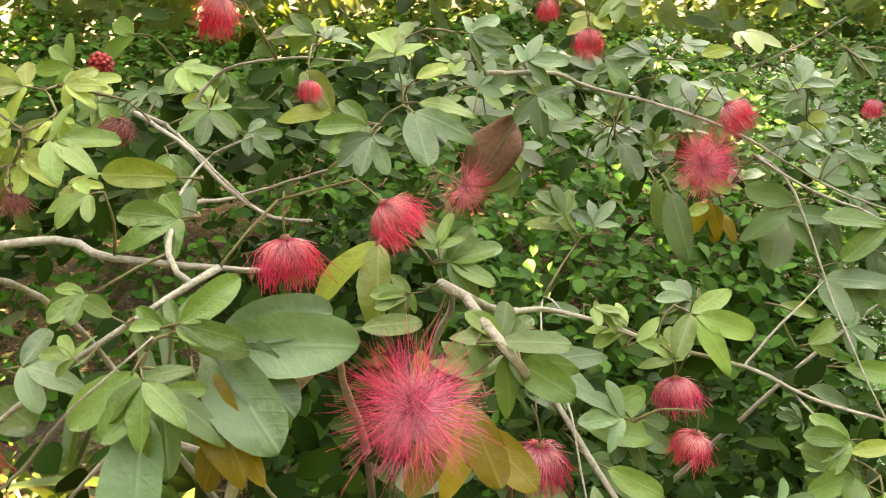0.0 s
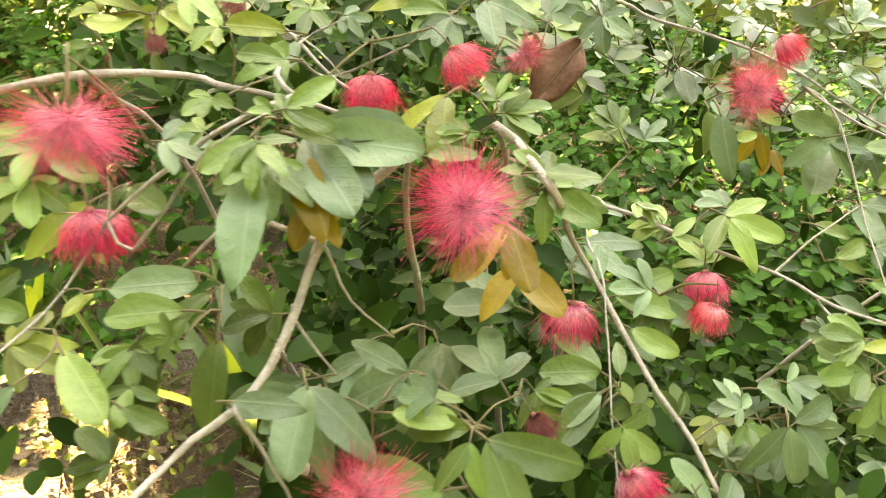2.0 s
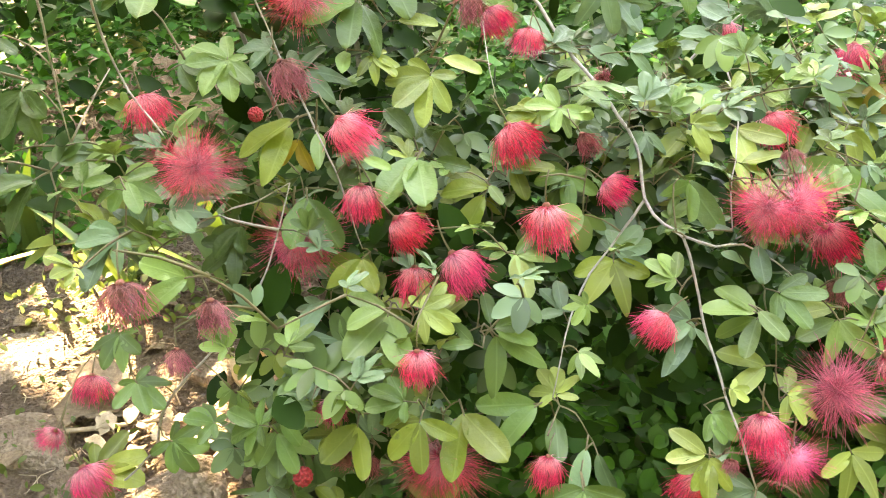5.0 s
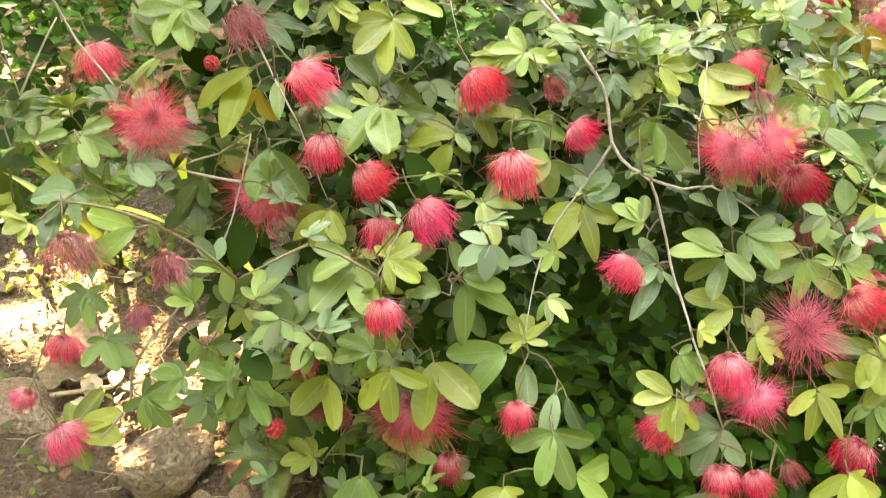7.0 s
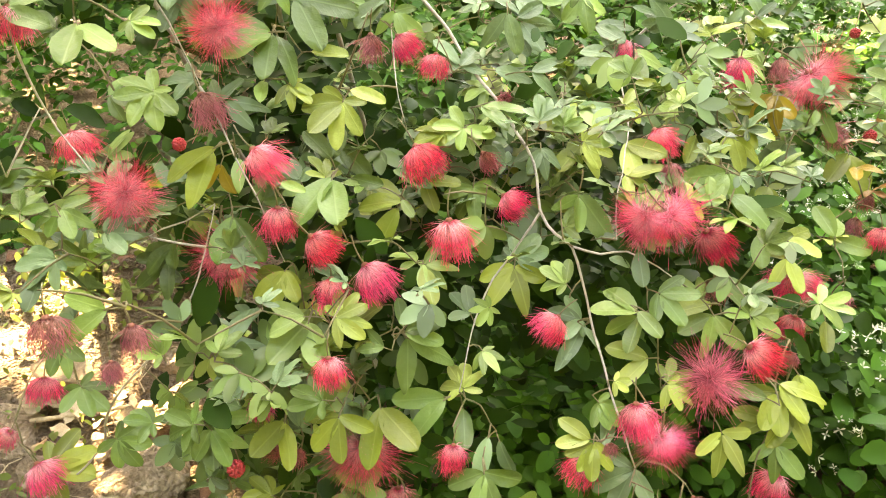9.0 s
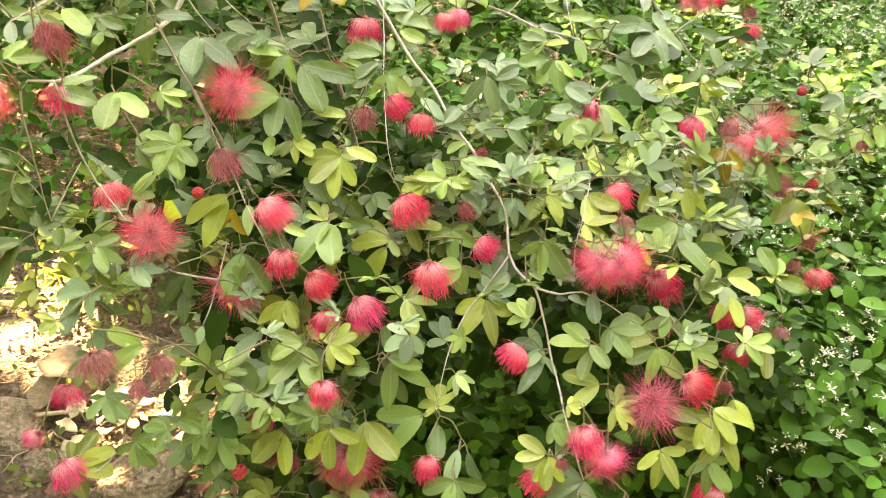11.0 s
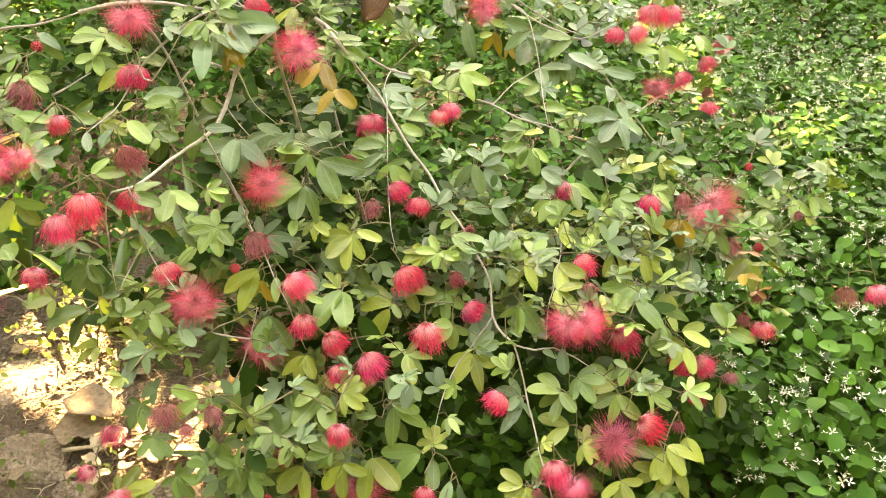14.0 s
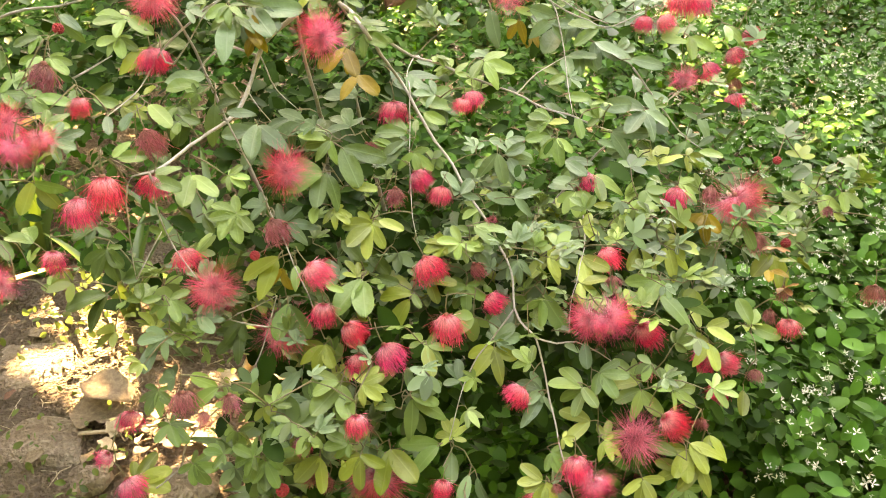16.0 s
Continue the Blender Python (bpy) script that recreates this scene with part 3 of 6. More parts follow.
spray(PAIR, "l", -0.020, 1.117, 1.137, 44, -15, 29, 0.0381)
spray(ONE, "l", -0.019, 1.120, 1.137, 10, -26, 64, 0.0390)
spray(ONE, "b", -0.077, 0.986, 1.105, -32, 9, -136, 0.0430)
spray(PAIR, "b", -0.059, 0.998, 1.094, -5, 28, -102, 0.0543)
spray(ONE, "b", -0.047, 1.063, 1.100, -14, 43, -98, 0.0327)
spray(PAIR, "b", -0.110, 0.898, 1.094, 7, -29, 80, 0.0457)
spray(FOUR, "b", -0.116, 0.856, 1.068, 24, -12, 35, 0.0416)
spray(ONE, "b", -0.234, 0.758, 1.114, 3, 40, -89, 0.0331)
spray(PAIR, "b", -0.218, 0.818, 1.081, -24, 15, -158, 0.0536)
spray(ONE, "b", -0.221, 0.826, 1.079, -25, -39, 116, 0.0297)
spray(PAIR, "b", -0.167, 0.840, 1.079, -0, -42, 93, 0.0402)
spray(ONE, "g", -0.171, 0.822, 1.075, 7, 20, -75, 0.0365)
spray(ONE, "l", -0.173, 0.816, 1.070, -5, 31, -92, 0.0394)
spray(PAIR, "g", -0.131, 0.795, 1.072, -43, -5, 174, 0.0304)
spray(PAIR, "g", -0.122, 0.818, 1.056, -35, 31, -132, 0.0630)
spray(PAIR, "g", -0.050, 0.908, 1.045, 19, -22, 76, 0.0436)
spray(PAIR, "g", -0.053, 0.891, 1.040, -30, -33, 128, 0.0431)
spray(ONE, "g", -0.039, 0.901, 1.048, 39, -3, -0, 0.0275)
spray(PAIR, "g", -0.038, 0.964, 1.071, 16, 41, -77, 0.0529)
spray(ONE, "l", -0.030, 0.931, 1.065, -23, 39, -131, 0.0378)
spray(PAIR, "g", -0.041, 0.867, 1.034, -44, 29, -149, 0.0353)
spray(ONE, "b", 0.061, 1.134, 1.163, -47, 10, -174, 0.0561)
spray(PAIR, "y", 0.107, 1.166, 1.142, -67, 2, 178, 0.0348)
spray(ONE, "l", 0.104, 1.158, 1.141, -17, -51, 128, 0.0223)
spray(PAIR, "b", 0.159, 1.129, 1.154, -26, -65, 118, 0.0461)
spray(ONE, "l", 0.098, 1.161, 1.159, -11, 51, -93, 0.0347)
spray(ONE, "d", 0.171, 1.170, 1.130, -18, -15, 152, 0.0691)
spray(FOUR, "l", 0.049, 1.032, 1.110, -23, 29, -140, 0.0506)
spray(FOUR, "l", 0.006, 1.035, 1.098, 7, -35, 59, 0.0297)
spray(PAIR, "l", 0.010, 1.023, 1.094, 21, 39, -61, 0.0277)
spray(PAIR, "l", -0.018, 1.038, 1.113, -21, 4, -130, 0.0252)
spray(ONE, "l", 0.134, 1.076, 1.091, -14, 41, -118, 0.0336)
spray(PAIR, "l", 0.144, 1.044, 1.076, 16, 44, -76, 0.0324)
spray(PAIR, "b", 0.214, 1.108, 1.123, -48, 24, -159, 0.0463)
spray(ONE, "b", 0.210, 1.087, 1.128, -23, 33, -126, 0.0498)
spray(PAIR, "b", 0.172, 1.092, 1.105, -13, 23, -143, 0.0491)
spray(PAIR, "g", 0.217, 1.097, 1.146, -10, -39, 106, 0.0451)
spray(ONE, "b", 0.135, 1.019, 1.054, -12, 19, -90, 0.0445)
spray(ONE, "g", 0.168, 1.034, 1.062, 3, 47, -109, 0.0386)
spray(PAIR, "g", 0.213, 0.997, 1.042, 36, -34, 41, 0.0318)
spray(ONE, "g", 0.181, 0.999, 1.045, -43, 11, -169, 0.0371)
spray(ONE, "b", 0.211, 0.998, 1.058, 6, 47, -69, 0.0602)
spray(FOUR, "b", 0.281, 1.025, 1.048, -20, -11, 177, 0.0596)
spray(ONE, "b", 0.281, 1.026, 1.049, 7, -43, 76, 0.0567)
spray(ONE, "b", 0.271, 1.047, 1.066, 17, 14, -6, 0.0384)
spray(ONE, "b", 0.260, 1.060, 1.111, -3, 33, -105, 0.0493)
spray(PAIR, "b", 0.243, 1.081, 1.118, -6, 44, -83, 0.0376)
spray(PAIR, "b", 0.285, 1.054, 1.064, -20, 26, -141, 0.0404)
spray(FOUR, "g", 0.142, 0.959, 1.029, 13, -43, 81, 0.0385)
spray(PAIR, "g", 0.147, 0.939, 1.032, -47, -19, 174, 0.0428)
spray(ONE, "o", 0.138, 0.964, 1.043, 11, 28, -78, 0.0306)
spray(ONE, "l", 0.147, 0.940, 1.032, -26, 26, -137, 0.0313)
spray(PAIR, "b", 0.056, 0.922, 1.032, -14, 16, -86, 0.0381)
spray(FOUR, "b", 0.037, 0.894, 1.035, 1, -44, 94, 0.0159)
spray(ONE, "b", 0.076, 0.917, 1.014, -2, 28, -84, 0.0450)
spray(PAIR, "b", 0.066, 0.890, 1.027, -57, -9, -173, 0.0435)
spray(ONE, "b", 0.212, 0.993, 1.011, -8, 27, -98, 0.0358)
spray(PAIR, "b", 0.159, 0.923, 1.007, -8, 37, -120, 0.0397)
spray(FOUR, "L", 0.301, 0.982, 0.982, 17, -12, 1, 0.0540)
spray(PAIR, "b", 0.265, 1.023, 0.984, 24, -39, 69, 0.0331)
spray(PAIR, "b", 0.233, 1.005, 1.020, -10, 33, -118, 0.0581)
spray(PAIR, "l", 0.308, 1.090, 1.133, 27, 38, -66, 0.0369)
spray(PAIR, "l", 0.366, 1.146, 1.127, -32, 16, -156, 0.0418)
spray(PAIR, "l", 0.445, 1.220, 1.131, -31, 7, -162, 0.0408)
spray(ONE, "b", 0.411, 1.175, 0.995, -29, 29, -165, 0.0481)
spray(PAIR, "b", 0.351, 1.031, 1.001, -50, -3, 170, 0.0336)
spray(ONE, "b", 0.373, 1.041, 0.989, 28, 26, -56, 0.0294)
spray(ONE, "l", 0.370, 1.028, 0.985, -0, 26, -76, 0.0467)
spray(PAIR, "o", 0.344, 0.998, 0.991, -19, 30, -108, 0.0363)
spray(ONE, "l", 0.305, 0.999, 0.986, -0, 32, -107, 0.0252)
spray(PAIR, "o", -0.407, 0.673, 1.067, -47, 18, -168, 0.0402)
spray(ONE, "g", -0.399, 0.658, 1.071, -27, 60, -117, 0.0330)
spray(PAIR, "g", -0.450, 0.715, 0.974, 5, -19, 60, 0.0404)
spray(ONE, "g", -0.541, 0.795, 0.934, -26, 24, -150, 0.0381)
spray(FOUR, "d", -0.344, 0.652, 1.029, -27, -16, 161, 0.0260)
spray(FOUR, "g", -0.330, 0.685, 0.920, 39, -7, -4, 0.0284)
spray(PAIR, "g", -0.285, 0.659, 1.079, 9, 29, -76, 0.0356)
spray(PAIR, "l", -0.269, 0.725, 1.055, -32, 18, -155, 0.0465)
spray(PAIR, "g", -0.281, 0.778, 0.984, 16, 39, -79, 0.0365)
spray(PAIR, "d", -0.350, 0.676, 0.991, -48, 8, 174, 0.0366)
spray(PAIR, "d", -0.379, 0.710, 0.914, -30, -18, 149, 0.0482)
spray(PAIR, "g", -0.301, 0.691, 0.921, -26, 25, -136, 0.0324)
spray(PAIR, "g", -0.305, 0.683, 0.918, -7, -28, 85, 0.0253)
spray(PAIR, "b", -0.274, 0.695, 0.897, -7, 35, -120, 0.0338)
spray(PAIR, "b", -0.298, 0.661, 0.893, -22, -31, 132, 0.0318)
spray(ONE, "b", -0.310, 0.666, 0.885, -38, -2, 171, 0.0473)
spray(SIX, "l", -0.227, 0.718, 1.059, -10, 33, -118, 0.0215)
spray(PAIR, "l", -0.240, 0.769, 0.991, -34, 3, 169, 0.0381)
spray(PAIR, "l", -0.238, 0.768, 0.990, 16, -34, 88, 0.0333)
spray(PAIR, "b", -0.207, 0.778, 0.997, 12, -36, 83, 0.0297)
spray(ONE, "b", -0.187, 0.770, 0.979, 37, -20, 10, 0.0323)
spray(ONE, "b", -0.186, 0.764, 0.982, 35, 21, -49, 0.0327)
spray(PAIR, "b", -0.179, 0.763, 0.983, -24, 37, -119, 0.0391)
spray(PAIR, "g", -0.144, 0.805, 1.030, -11, -30, 112, 0.0525)
spray(ONE, "g", -0.144, 0.810, 1.028, -31, -1, 177, 0.0541)
spray(ONE, "g", -0.141, 0.816, 1.025, -45, 11, -159, 0.0537)
spray(ONE, "l", -0.151, 0.791, 0.992, -18, -3, -170, 0.0315)
spray(PAIR, "o", -0.131, 0.791, 0.989, -33, 8, -149, 0.0285)
spray(SIX, "L", -0.084, 0.784, 0.976, -45, -16, 163, 0.0425)
spray(ONE, "L", -0.074, 0.750, 0.996, -17, 37, -115, 0.0353)
spray(ONE, "o", -0.111, 0.802, 1.014, -4, 40, -105, 0.0338)
spray(PAIR, "d", -0.098, 0.782, 0.923, 48, -11, 20, 0.0417)
spray(ONE, "d", -0.094, 0.812, 0.926, -37, 28, -150, 0.0434)
spray(PAIR, "g", -0.094, 0.747, 0.919, -24, -7, 171, 0.0619)
spray(ONE, "g", -0.081, 0.778, 0.906, -13, 45, -120, 0.0354)
spray(PAIR, "o", -0.036, 0.781, 0.881, 14, -24, 69, 0.0423)
spray(ONE, "o", -0.040, 0.776, 0.876, -43, -19, 159, 0.0445)
spray(ONE, "l", -0.036, 0.771, 0.887, -35, 19, -157, 0.0258)
spray(ONE, "o", -0.185, 0.733, 0.954, -37, -26, 113, 0.0555)
spray(ONE, "o", -0.191, 0.745, 0.946, -28, -8, 167, 0.0537)
spray(PAIR, "y", -0.184, 0.738, 0.937, -50, -1, 168, 0.0298)
spray(ONE, "l", -0.167, 0.734, 0.944, -31, -3, -167, 0.0335)
spray(PAIR, "o", 0.004, 0.798, 0.941, -7, -34, 86, 0.0315)
spray(PAIR, "o", -0.016, 0.790, 0.897, -24, 34, -144, 0.0377)
spray(PAIR, "g", -0.181, 0.736, 0.889, -33, 3, -170, 0.0489)
spray(ONE, "l", -0.132, 0.715, 0.930, -27, 41, -110, 0.0225)
spray(PAIR, "d", -0.229, 0.746, 0.896, -24, -21, 124, 0.0409)
spray(PAIR, "d", -0.235, 0.730, 0.867, -26, -30, 128, 0.0340)
spray(PAIR, "b", 0.020, 0.860, 0.985, 17, -31, 69, 0.0430)
spray(PAIR, "b", 0.020, 0.847, 0.987, 10, 31, -42, 0.0375)
spray(ONE, "b", 0.053, 0.871, 0.977, -19, 48, -99, 0.0443)
spray(PAIR, "b", 0.089, 0.867, 0.976, -10, 39, -100, 0.0398)
spray(PAIR, "l", 0.046, 0.860, 0.962, -13, -21, 117, 0.0298)
spray(PAIR, "g", 0.038, 0.818, 0.958, -0, 22, -125, 0.0446)
spray(FOUR, "l", 0.021, 0.798, 0.945, -6, -47, 111, 0.0317)
spray(PAIR, "l", 0.021, 0.799, 0.944, -31, 27, -135, 0.0315)
spray(ONE, "b", 0.113, 0.838, 0.959, -37, -27, 137, 0.0357)
spray(ONE, "b", 0.115, 0.831, 0.961, -24, -1, 178, 0.0491)
spray(ONE, "b", 0.163, 0.833, 0.951, -20, -36, 117, 0.0428)
spray(ONE, "b", 0.181, 0.854, 0.945, -24, 29, -132, 0.0450)
spray(PAIR, "L", 0.130, 0.802, 0.926, -23, 1, 168, 0.0399)
spray(PAIR, "L", 0.127, 0.784, 0.936, -19, 51, -111, 0.0341)
spray(PAIR, "b", 0.091, 0.791, 0.927, -31, -8, 176, 0.0320)
spray(PAIR, "b", 0.177, 0.899, 0.981, 34, -13, 42, 0.0381)
spray(ONE, "b", 0.178, 0.919, 0.968, -4, -19, 78, 0.0431)
spray(PAIR, "l", 0.207, 0.961, 0.972, -19, 6, -139, 0.0517)
spray(ONE, "o", 0.198, 0.895, 0.955, -5, 43, -84, 0.0305)
spray(PAIR, "L", 0.176, 0.844, 0.950, -5, 28, -81, 0.0293)
spray(PAIR, "L", 0.172, 0.806, 0.926, -19, 31, -163, 0.0501)
spray(PAIR, "L", 0.167, 0.776, 0.906, -9, 21, -116, 0.0358)
spray(PAIR, "l", 0.174, 0.753, 0.897, -7, 31, -120, 0.0287)
spray(ONE, "g", 0.280, 0.820, 0.888, -6, -43, 100, 0.0471)
spray(ONE, "g", 0.276, 0.817, 0.890, -35, -12, 156, 0.0462)
spray(ONE, "g", 0.278, 0.817, 0.890, -42, 11, -162, 0.0488)
spray(PAIR, "L", 0.225, 0.764, 0.887, 9, 31, -75, 0.0310)
spray(ONE, "l", 0.214, 0.747, 0.894, 32, 6, 6, 0.0272)
spray(ONE, "b", 0.258, 0.858, 0.904, 25, 29, -52, 0.0378)
spray(PAIR, "o", 0.254, 0.852, 0.915, -40, -3, -164, 0.0393)
spray(ONE, "g", 0.121, 0.763, 0.897, -39, 25, -155, 0.0563)
spray(PAIR, "g", 0.118, 0.739, 0.903, -22, -33, 169, 0.0338)
spray(FOUR, "g", 0.030, 0.787, 0.892, -47, -4, 172, 0.0361)
spray(PAIR, "d", 0.028, 0.796, 0.857, -34, 4, 179, 0.0446)
spray(ONE, "d", 0.057, 0.788, 0.850, -43, 26, -146, 0.0396)
spray(FOUR, "l", 0.229, 0.913, 0.943, -13, 36, -117, 0.0274)
spray(PAIR, "b", 0.281, 0.906, 0.922, -13, 23, -112, 0.0350)
spray(ONE, "b", 0.196, 0.742, 0.896, -27, -4, 174, 0.0243)
spray(PAIR, "l", 0.327, 0.961, 0.963, -17, 22, -126, 0.0372)
spray(PAIR, "y", 0.361, 0.935, 0.930, -49, -10, 167, 0.0480)
spray(ONE, "y", 0.370, 0.947, 0.924, -33, 13, -163, 0.0398)
spray(ONE, "y", 0.360, 0.932, 0.929, -19, -43, 102, 0.0238)
spray(PAIR, "g", 0.434, 0.968, 0.901, -42, -6, 175, 0.0435)
spray(PAIR, "l", 0.519, 0.983, 0.928, -1, -34, 92, 0.0369)
spray(PAIR, "l", 0.535, 1.031, 0.944, -13, 29, -113, 0.0386)
spray(PAIR, "l", 0.550, 1.001, 0.934, -36, 18, -156, 0.0438)
spray(PAIR, "l", 0.585, 1.007, 0.937, -38, 11, -163, 0.0400)
spray(FOUR, "L", 0.297, 0.871, 0.907, -36, 29, -151, 0.0451)
spray(PAIR, "b", 0.390, 0.941, 0.872, -30, -17, 170, 0.0611)
spray(ONE, "b", 0.354, 0.900, 0.893, -10, -31, 103, 0.0388)
spray(PAIR, "b", 0.447, 0.988, 0.849, -42, 22, -120, 0.0431)
spray(PAIR, "o", 0.511, 1.017, 0.826, -26, 4, 161, 0.0634)
spray(ONE, "o", 0.518, 1.012, 0.823, -38, 8, -173, 0.0476)
spray(ONE, "g", 0.278, 0.809, 0.873, -14, 5, -148, 0.0638)
spray(PAIR, "g", 0.314, 0.840, 0.847, -9, 29, -77, 0.0557)
spray(ONE, "L", 0.359, 0.856, 0.792, 35, 1, 13, 0.0391)
spray(PAIR, "L", 0.361, 0.842, 0.802, -2, 26, -94, 0.0462)
spray(PAIR, "l", 0.442, 0.884, 0.781, 36, -2, -11, 0.0445)
spray(ONE, "l", 0.444, 0.895, 0.773, -10, 39, -120, 0.0511)
spray(ONE, "g", 0.343, 0.858, 0.800, -28, 8, 168, 0.0471)
spray(PAIR, "l", -0.197, 0.522, 0.937, -15, -39, 106, 0.0373)
spray(SIX, "g", -0.344, 0.713, 0.775, -33, -11, -172, 0.0319)
spray(SIX, "g", -0.325, 0.685, 0.747, -28, 17, -145, 0.0330)
spray(SIX, "o", -0.402, 0.720, 0.616, 3, 34, -89, 0.0528)
spray(SIX, "g", -0.301, 0.674, 0.694, -32, 38, -126, 0.0347)
spray(PAIR, "d", -0.238, 0.725, 0.854, -37, -15, 170, 0.0366)
spray(PAIR, "o", -0.138, 0.722, 0.843, -30, -21, 151, 0.0363)
spray(PAIR, "l", -0.115, 0.673, 0.827, -4, -30, 100, 0.0357)
spray(PAIR, "l", -0.115, 0.684, 0.814, -26, -3, 174, 0.0534)
spray(PAIR, "L", -0.088, 0.669, 0.829, 35, 37, -41, 0.0292)
spray(PAIR, "L", -0.088, 0.661, 0.834, -20, 38, -117, 0.0319)
spray(PAIR, "b", -0.191, 0.683, 0.792, 19, 35, -44, 0.0428)
spray(PAIR, "b", -0.187, 0.689, 0.779, -21, 19, -136, 0.0507)
spray(PAIR, "g", -0.178, 0.671, 0.760, 4, -38, 117, 0.0301)
spray(PAIR, "d", -0.167, 0.715, 0.731, -21, 10, -157, 0.0432)
spray(FOUR, "g", -0.211, 0.639, 0.742, -14, -35, 80, 0.0316)
spray(PAIR, "g", -0.206, 0.660, 0.716, -28, -14, 170, 0.0403)
spray(PAIR, "g", -0.199, 0.651, 0.738, 15, 35, -59, 0.0340)
spray(PAIR, "g", -0.203, 0.649, 0.727, -26, 31, -141, 0.0386)
spray(PAIR, "o", -0.140, 0.655, 0.729, -24, -20, -178, 0.0471)
spray(FOUR, "o", -0.089, 0.640, 0.748, -30, -10, 168, 0.0412)
spray(PAIR, "o", -0.056, 0.663, 0.736, -21, 7, -169, 0.0573)
spray(PAIR, "g", -0.099, 0.630, 0.774, -8, -35, 86, 0.0324)
spray(PAIR, "g", -0.033, 0.678, 0.806, -3, 32, -84, 0.0398)
spray(PAIR, "g", -0.031, 0.683, 0.797, -34, 18, -143, 0.0520)
spray(PAIR, "g", -0.049, 0.652, 0.810, 17, -44, 62, 0.0258)
spray(ONE, "g", 0.002, 0.670, 0.741, 8, -52, 96, 0.0521)
spray(ONE, "g", 0.001, 0.660, 0.747, -12, -16, 133, 0.0524)
spray(ONE, "L", -0.016, 0.712, 0.850, -22, 6, -173, 0.0384)
spray(PAIR, "l", -0.016, 0.714, 0.852, -10, 33, -118, 0.0309)
spray(PAIR, "o", -0.053, 0.713, 0.811, -8, -15, 103, 0.0307)
spray(ONE, "g", -0.035, 0.696, 0.799, 37, -4, 10, 0.0330)
spray(FOUR, "b", 0.025, 0.716, 0.798, 30, -10, 27, 0.0301)
spray(SIX, "l", 0.042, 0.709, 0.810, -27, -47, 141, 0.0211)
spray(FOUR, "l", 0.034, 0.683, 0.782, -19, 15, -159, 0.0253)
spray(SIX, "L", 0.017, 0.667, 0.752, 17, -15, 4, 0.0316)
spray(PAIR, "b", 0.065, 0.737, 0.843, 31, 33, -52, 0.0343)
spray(FOUR, "o", 0.065, 0.734, 0.837, -36, -1, 171, 0.0453)
spray(PAIR, "l", 0.106, 0.698, 0.840, 29, -24, 31, 0.0282)
spray(PAIR, "b", 0.122, 0.696, 0.804, 12, -39, 82, 0.0336)
spray(PAIR, "b", 0.123, 0.698, 0.795, -18, -24, 131, 0.0393)
spray(ONE, "b", 0.116, 0.689, 0.789, -23, -15, 161, 0.0367)
spray(ONE, "b", 0.121, 0.685, 0.805, -29, 12, -141, 0.0244)
spray(PAIR, "l", 0.166, 0.685, 0.819, 4, -26, 59, 0.0430)
spray(PAIR, "l", 0.171, 0.691, 0.810, -30, -8, 126, 0.0405)
spray(ONE, "l", 0.164, 0.678, 0.825, -16, 13, -159, 0.0341)
spray(PAIR, "L", 0.180, 0.680, 0.773, -3, -39, 101, 0.0405)
spray(FOUR, "L", 0.142, 0.645, 0.777, -15, 30, -113, 0.0162)
spray(ONE, "b", 0.166, 0.722, 0.841, 24, -31, 55, 0.0205)
spray(ONE, "b", 0.169, 0.714, 0.862, -36, -1, 177, 0.0369)
spray(PAIR, "l", 0.240, 0.729, 0.803, 5, -33, 77, 0.0350)
spray(PAIR, "g", 0.188, 0.704, 0.826, -11, 25, -132, 0.0374)
spray(ONE, "L", 0.244, 0.718, 0.804, 7, -43, 98, 0.0422)
spray(ONE, "l", 0.245, 0.714, 0.794, -14, -36, 112, 0.0380)
spray(PAIR, "l", 0.242, 0.706, 0.800, -44, 7, -164, 0.0422)
spray(FOUR, "L", 0.196, 0.670, 0.754, 27, 14, -46, 0.0278)
spray(PAIR, "L", 0.196, 0.667, 0.755, -28, 24, -150, 0.0290)
spray(PAIR, "L", 0.119, 0.613, 0.743, 8, -43, 78, 0.0318)
spray(PAIR, "o", 0.122, 0.613, 0.739, -39, -15, 170, 0.0308)
spray(ONE, "b", 0.134, 0.623, 0.725, 26, 1, -16, 0.0313)
spray(ONE, "b", 0.037, 0.633, 0.729, -35, -14, 169, 0.0433)
spray(ONE, "b", 0.047, 0.636, 0.721, -50, 23, -175, 0.0337)
spray(PAIR, "g", 0.131, 0.646, 0.754, -34, 8, -150, 0.0278)
spray(ONE, "g", 0.017, 0.666, 0.731, -24, 9, -174, 0.0385)
spray(PAIR, "L", 0.363, 0.827, 0.787, -38, -2, 172, 0.0415)
spray(ONE, "L", 0.371, 0.846, 0.776, 19, -31, 82, 0.0356)
spray(PAIR, "l", 0.292, 0.738, 0.776, 41, -3, 25, 0.0369)
spray(PAIR, "l", 0.292, 0.739, 0.776, -22, 30, -106, 0.0356)
spray(FOUR, "o", 0.301, 0.679, 0.734, -33, -5, 164, 0.0418)
spray(PAIR, "o", 0.304, 0.682, 0.740, -21, 19, -136, 0.0476)
spray(PAIR, "L", 0.298, 0.674, 0.706, 5, -49, 95, 0.0385)
spray(ONE, "l", 0.283, 0.658, 0.744, -1, -26, 53, 0.0396)
spray(ONE, "g", 0.405, 0.885, 0.684, -1, -38, 82, 0.0383)
spray(PAIR, "o", 0.316, 0.672, 0.718, -28, -10, 167, 0.0444)
spray(PAIR, "o", 0.346, 0.725, 0.716, -26, -2, -168, 0.0398)
